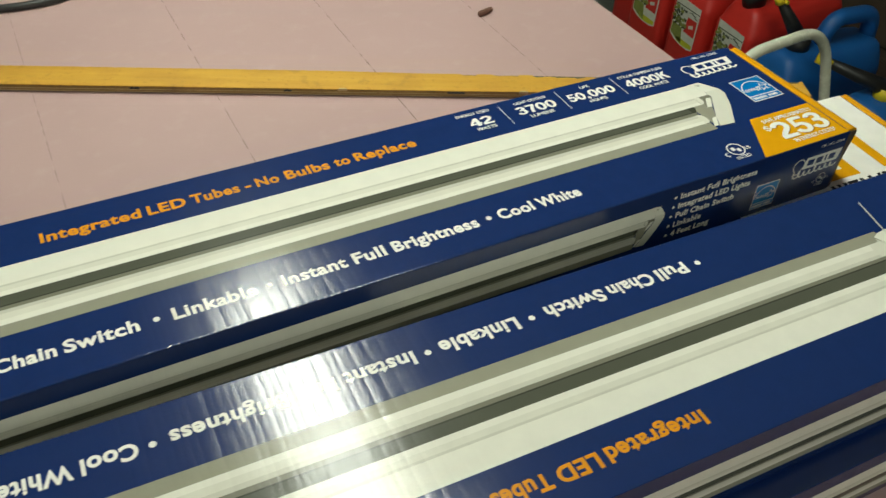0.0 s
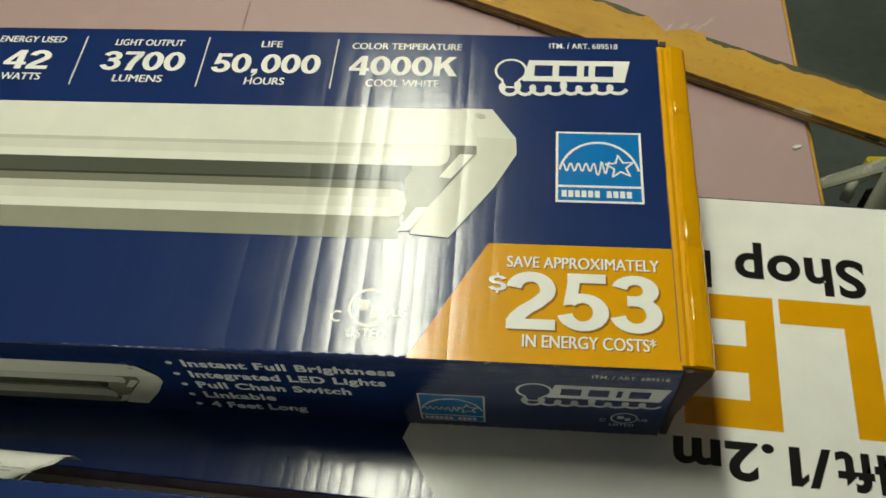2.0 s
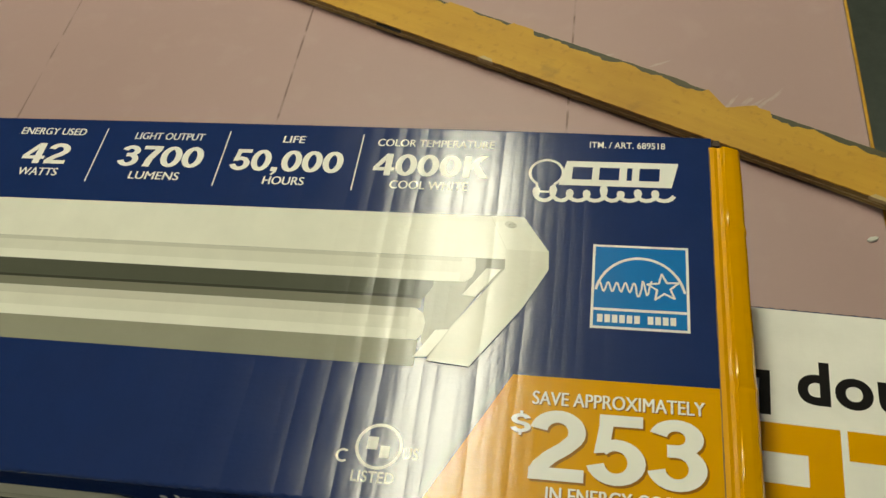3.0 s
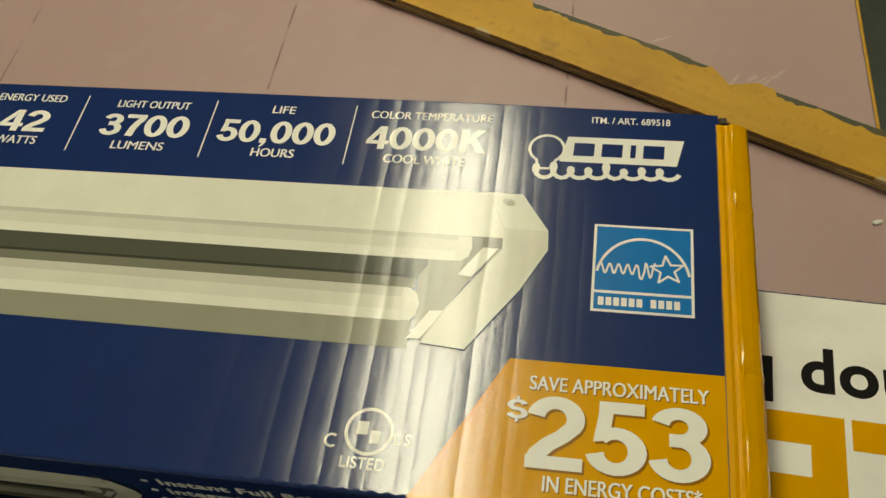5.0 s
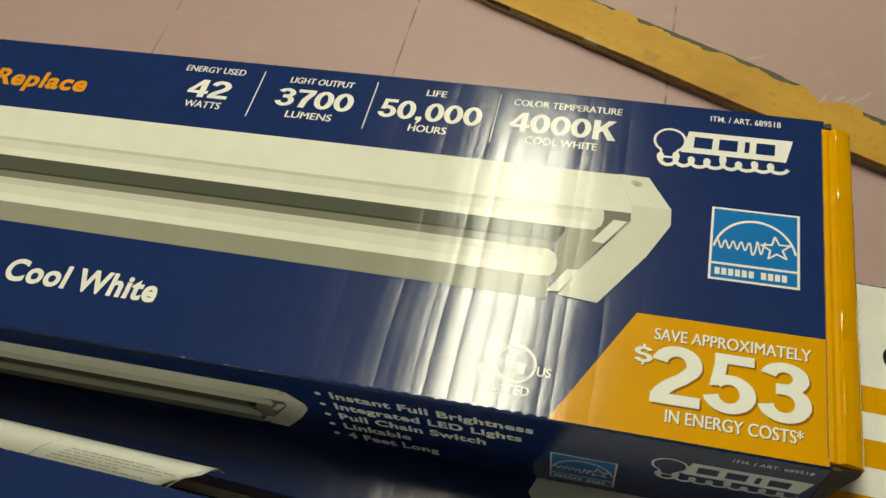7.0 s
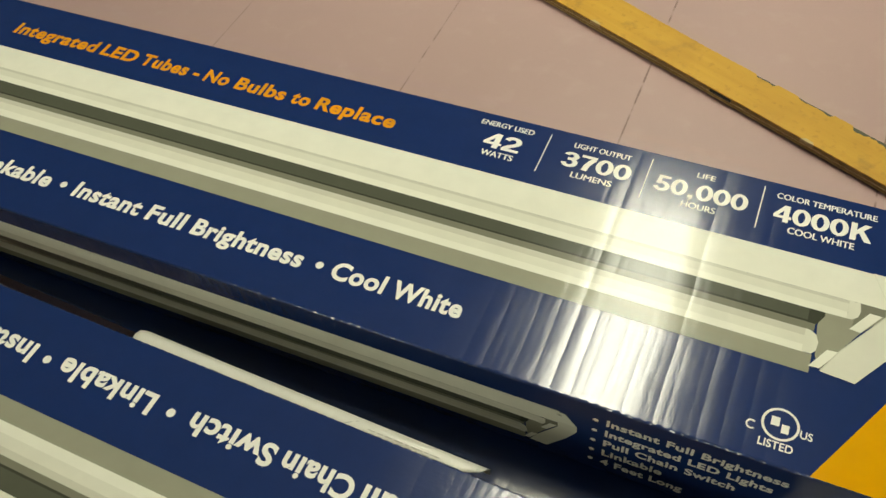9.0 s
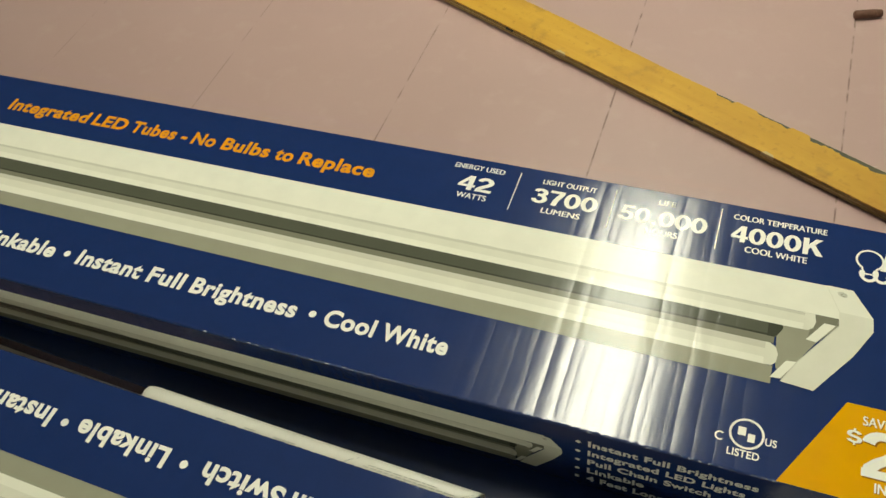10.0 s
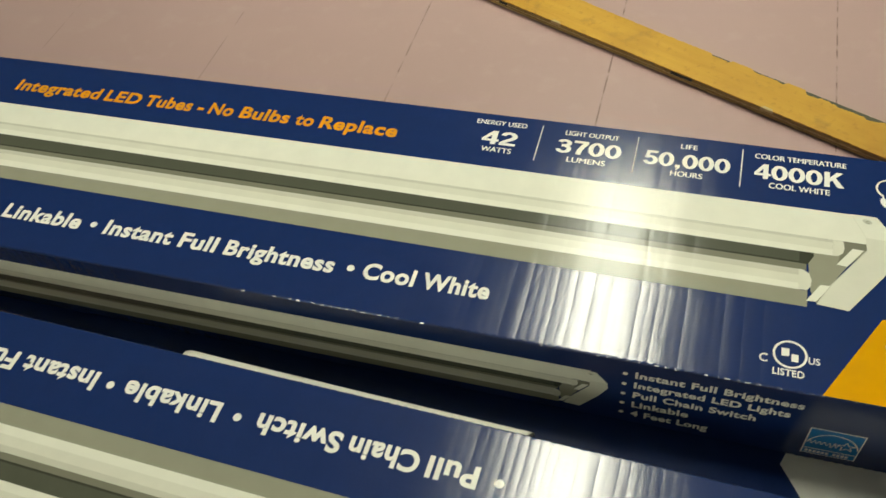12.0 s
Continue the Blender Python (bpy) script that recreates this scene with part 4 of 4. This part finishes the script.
cord = [(-0.80, 0.905, TABLE + 0.006), (-0.74, 0.868, TABLE + 0.006), (-0.69, 0.846, TABLE + 0.006), (-0.64, 0.842, TABLE + 0.006), (-0.60, 0.850, TABLE + 0.006), (-0.56, 0.872, TABLE + 0.006), (-0.54, 0.93, TABLE + 0.006)]
tagged(part("black_cord", tube(rounded(cord, 0.018, 5), 0.0055, 10), BLACK_PLASTIC, smooth=True), "thin black cord lying bent on the pink board", "cord")


# ---- foam sheet and fuel cans on the floor ----
FOAM_TOP = 0.036
tagged(part("foam_sheet", box(1.012, 2.5, -0.3, 1.755, 0, FOAM_TOP, 0.003), FOAM), "thick pink foam sheet lying on the floor under the fuel cans", "foam board")


def can_body(depth, width, height):
    """A blow-moulded can: rounded box, sloping shoulders, raised back for the grip."""
    bm = bmesh.new()
    n = 48
    # level: height, front, back, half width, roundness
    levels = [(0.0, 0.016, depth - 0.016, width / 2 - 0.016, 5), (0.004, 0.007, depth - 0.007, width / 2 - 0.007, 5), (0.015, 0.0, depth, width / 2, 9), (height * 0.5, 0.0, depth, width / 2, 9), (height - 0.075, 0.0, depth, width / 2, 9), (height - 0.066, 0.001, depth, width / 2 - 0.001, 9),
              (height - 0.056, 0.006, depth, width / 2 - 0.003, 8), (height - 0.03, 0.012, depth - 0.002, width / 2 - 0.010, 7), (height - 0.010, 0.020, depth - 0.005, width / 2 - 0.018, 6), (height - 0.002, 0.027, depth - 0.012, width / 2 - 0.025, 6),
              (height + 0.004, 0.038, depth - 0.03, width / 2 - 0.04, 3.5)]
    rings = []
    for z, f, b, w, e in levels:
        r = []
        for k in range(n):
            a = 2 * math.pi * (k + 0.5) / n
            c, q = math.cos(a), math.sin(a)
            r.append(bm.verts.new(((f + b) / 2 + (b - f) / 2 * math.copysign(abs(c) ** (2 / e), c), w * math.copysign(abs(q) ** (2 / e), q), z)))
        rings.append(r)
    for p, q in zip(rings, rings[1:]):
        for k in range(n):
            bm.faces.new((p[k], p[(k + 1) % n], q[(k + 1) % n], q[k]))
    bm.faces.new(rings[0][::-1]), bm.faces.new(rings[-1])
    bmesh.ops.recalc_face_normals(bm, faces=bm.faces[:])
    return bm


def fuel_can(m, material, colour, label, stick=True, neck="cap", h=0.335):
    c = empty("fuel_can", label, "fuel can", colour + " fuel cans", m)
    d, w = 0.34, 0.152
    part("can_body", can_body(d, w, h), material, c, smooth=True)
    # grip arch over a hollow
    part("grip", tube(rounded([(d * 0.46, 0, h - 0.01), (d * 0.52, 0, h + 0.068), (d * 0.93, 0, h + 0.062), (d * 0.965, 0, h - 0.04)], 0.04), 0.022, 14), material, c, smooth=True)
    if neck == "cap":
        part("collar", tube([(0.052, 0, h - 0.002), (0.047, 0, h + 0.03), (0.044, 0, h + 0.046)], [0.031, 0.031, 0.026], 20), BLACK_PLASTIC, c, "black screw collar", True)
        cap = part("cap", tube([(0.044, 0, h + 0.044), (0.042, 0, h + 0.056), (0.041, 0, h + 0.060)], [0.019, 0.019, 0.015], 18), YELLOW_PLASTIC, c, "yellow cap", True)
        part("cap_tab", box(0.021, 0.062, -0.007, 0.007, h + 0.058, h + 0.067, 0.002), YELLOW_PLASTIC, cap)
    else:
        part("collar", tube([(0.082, 0, h - 0.004), (0.078, 0, h + 0.035)], 0.031 if neck == "high" else 0.023, 20), YELLOW_PLASTIC if neck == "low" else BLACK_PLASTIC, c, "screw collar", True)
        tip = (0.012, 0.030, h + 0.125) if neck == "high" else (-0.03, 0.10, h + 0.065)
        base = (0.078, 0, h + 0.03)
        mid = [b + (t - b) * 0.5 for b, t in zip(base, tip)]
        part("spout", tube([base, mid, tip], [0.021, 0.016, 0.011], 16), BLACK_PLASTIC, c, "black pouring spout", True)
        end = [t + (t - b) * 0.14 for b, t in zip(base, tip)]
        knob = part("spout_cap", tube([tip, end], [0.015, 0.013], 16), YELLOW_PLASTIC, c, "yellow spout cap", True)
        part("cap_tab", tube([(tip[0], tip[1] - 0.020, tip[2] + 0.006), (tip[0], tip[1] + 0.020, tip[2] + 0.006)], 0.005, 8), YELLOW_PLASTIC, knob)
    if stick:
        s = part("sticker", flat([([(-0.052, 0.150), (-0.03, 0.137), (0.0, 0.130), (0.03, 0.128), (0.050, 0.134), (0.052, 0.262), (-0.052, 0.268)], 0)], Matrix(((0, 0, -1, -0.0004), (-1, 0, 0, 0), (0, 1, 0, 0.009), (0, 0, 0, 1)))), LABEL_WHITE, c, "paper sticker with pictures and unreadable print")
        f = Matrix(((0, 0, -1, -0.0007), (-1, 0, 0, 0), (0, 1, 0, 0.009), (0, 0, 0, 1)))
        rnd = random.Random(9)
        dark, pale = [(rect(-0.050, 0.243, 0.050, 0.246), 0)], []
        for k in range(34):
            x, y, u, v, a = rnd.uniform(-0.050, 0.002), rnd.uniform(0.185, 0.240), rnd.uniform(0.004, 0.009), rnd.uniform(0.0025, 0.006), rnd.uniform(-0.5, 0.5)
            quad = [(x + p * u - q * v * a, y + q * v + p * u * a) for p, q in ((-1, -1), (1, -0.7), (0.8, 1), (-0.9, 0.8))]
            (dark if k % 2 else pale).append((quad, 0))
        for k in range(9):
            x, y = rnd.uniform(0.006, 0.046), rnd.uniform(0.226, 0.240)
            dark.append((rect(x - 0.004, y, x + 0.004, y + 0.0024), 0))
        part("sticker_print", flat(dark, f), LABEL_DARK, s)
        part("sticker_print", flat(pale, Matrix.Translation((-0.0002, 0, 0)) @ f), LABEL_GREEN, s)
        part("sticker_print", flat([([(0.0, 0.175), (0.046, 0.172), (0.046, 0.222), (0.008, 0.222)], 0)], f), material, s)
        part("sticker_print", flat([([(-0.05, 0.153), (-0.02, 0.140), (0.0, 0.136), (-0.008, 0.182), (-0.05, 0.186)], 0)], f), LABEL_GREEN, s)
        part("sticker_print", flat([([(-0.02, 0.137), (0.01, 0.1315), (0.046, 0.136), (0.046, 0.148), (-0.02, 0.152)], 0)], f), LABEL_YELLOW, s)
        part("sticker_print", flat([([(0.004, 0.158), (0.044, 0.154), (0.046, 0.168), (0.002, 0.172)], 0), ([(0.018, 0.190), (0.036, 0.196), (0.034, 0.206), (0.016, 0.200)], 0)], Matrix.Translation((-0.0003, 0, 0)) @ f), LABEL_WHITE, s)
    return c


can_label = "red plastic fuel can with black collar, yellow cap and sticker"
for x, y, turn in ((1.029, 1.440, 3), (1.038, 1.272, 0), (1.046, 1.104, -2)):
    fuel_can(pose(x, y, FOAM_TOP, 0, 0, turn), RED, "red", can_label)
back_can = fuel_can(pose(1.10, 1.60, FOAM_TOP, 0, 0, 8), RED, "red", "red plastic fuel can with a white spout tucked against it", False)
part("tucked_spout", tube([(-0.010, 0.060, 0.132), (-0.010, 0.015, 0.178), (-0.010, -0.034, 0.226)], [0.0065, 0.0075, 0.0085], 12), LABEL_WHITE, back_can, "dull white plastic spout", True)
fuel_can(pose(1.0, 0.917, FOAM_TOP, 0, 0, -3), BLUE_PLASTIC, "blue", "blue plastic fuel can with a tall black spout and scuffed sticker", False, "high", 0.30)
fuel_can(pose(1.03, 0.665, FOAM_TOP, 0, 0, -6), BLUE_PLASTIC, "blue", "blue plastic fuel can with a black spout and yellow collar", False, "low", 0.29)


# ---- step stool beside the table ----
def make_stool():
    stool = empty("step_stool", "folding step stool with cream tubular frame and black tread", "step stool")
    lt, rt = Vector((0.304, 0.422, 0.732)), Vector((0.544, 0.457, 0.722))
    lf, rf = Vector((0.24, 0.276, 0.0)), Vector((0.67, 0.305, 0.0))
    part("frame_tube", tube(rounded([lf, lt, rt, rf], 0.075, 10), 0.0092, 16), ENAMEL, stool, "cream enamelled tube bent into a hoop", True)

    def leg(a, b, z):
        return a.lerp(b, (a.z - z) / a.z)

    for a, b in ((lt, lf), (rt, rf)):
        part("foot", tube([b, leg(a, b, 0.03)], 0.017, 12), BLACK_PLASTIC, stool, smooth=True)
    tz = 0.47
    corners = [Vector((0.305, 0.445)), Vector((0.332, 0.295)), Vector((0.577, 0.368)), Vector((0.538, 0.515))]
    tread = part("tread", prism([tuple(c) for c in corners], tz - 0.032, tz, Matrix(), 0.005, 2), BLACK_PLASTIC, stool, "black ribbed plastic tread")
    for i in range(13):
        q = 0.05 + 0.9 * i / 12
        a, b = corners[0].lerp(corners[1], q), corners[3].lerp(corners[2], q)
        a, b = a.lerp(b, 0.03), b.lerp(a, 0.03)
        part("rib", tube([(a.x, a.y, tz), (b.x, b.y, tz)], 0.0032, 6), BLACK_PLASTIC, tread)
    for a, b, side in ((lt, lf, -1), (rt, rf, 1)):
        p = leg(a, b, 0.584)
        end = Vector((0.69, 0.79, 0.0)) if side > 0 else Vector((0.19, 0.70, 0.0))
        part("rear_leg", tube([p, p.lerp(end, 0.5), end], 0.0125, 10, True, 0.35), ENAMEL, stool, "flat cream bar")
        part("rivet", tube([p - Vector((0.016, 0.016, -0.006)), p + Vector((0.016, 0.016, -0.006))], 0.005, 10), STEEL, stool)
        q = leg(a, b, tz - 0.012)
        part("pin", tube([q, q - Vector((0.035 * side, 0.004, 0))], 0.006, 10), ENAMEL, stool)
    part("rear_bar", tube(rounded([(0.545, 0.515, tz - 0.02), (0.552, 0.53, tz), (0.30, 0.46, tz), (0.29, 0.44, tz - 0.02)], 0.012, 4), 0.0055, 12), ENAMEL, stool, smooth=True)
    part("link_bar", tube([(0.30, 0.45, 0.478), (0.345, 0.45, 0.525), (0.372, 0.452, 0.50)], 0.012, 10, True, 0.4), ENAMEL, stool, "short cream link bar")
    part("hinge_block", box(0.318, 0.352, 0.428, 0.458, 0.532, 0.566, 0.006), BLACK_PLASTIC, stool, "black plastic hinge block")
    part("warning_sticker", box(0.296, 0.334, 0.446, 0.456, 0.484, 0.512, 0.002), YELLOW_PLASTIC, stool, "yellow sticker")


make_stool()


# ---- timber behind the cans ----
def make_shelf():
    s = empty("timber_rack", "dark rough timber boards stacked low behind the fuel cans", "timber rack")
    for i, (x, z0, z1) in enumerate(((1.62, 0.0, 0.13), (1.66, 0.14, 0.27), (1.70, 0.28, 0.42), (1.72, 0.43, 0.58))):
        part("board", box(x, x + 0.5, -1.0, 3.4, z0, z1, 0.006), DARK_WOOD_AND_SHADE, s)


make_shelf()


# ---- dark case far off on the floor ----
case = empty("tool_case", "low black plastic tool case lying on the floor", "tool case", m=pose(1.27, 2.12, 0, 0, 0, -12))
part("case_body", box(0, 0.5, 0, 0.36, 0, 0.10, 0.012), BLACK_PLASTIC, case)
part("lid", box(0.003, 0.497, 0.003, 0.357, 0.101, 0.145, 0.012), BLACK_PLASTIC, case)
part("latch", box(0.2, 0.28, -0.006, 0.004, 0.08, 0.12, 0.003), STEEL, case, "steel latch")
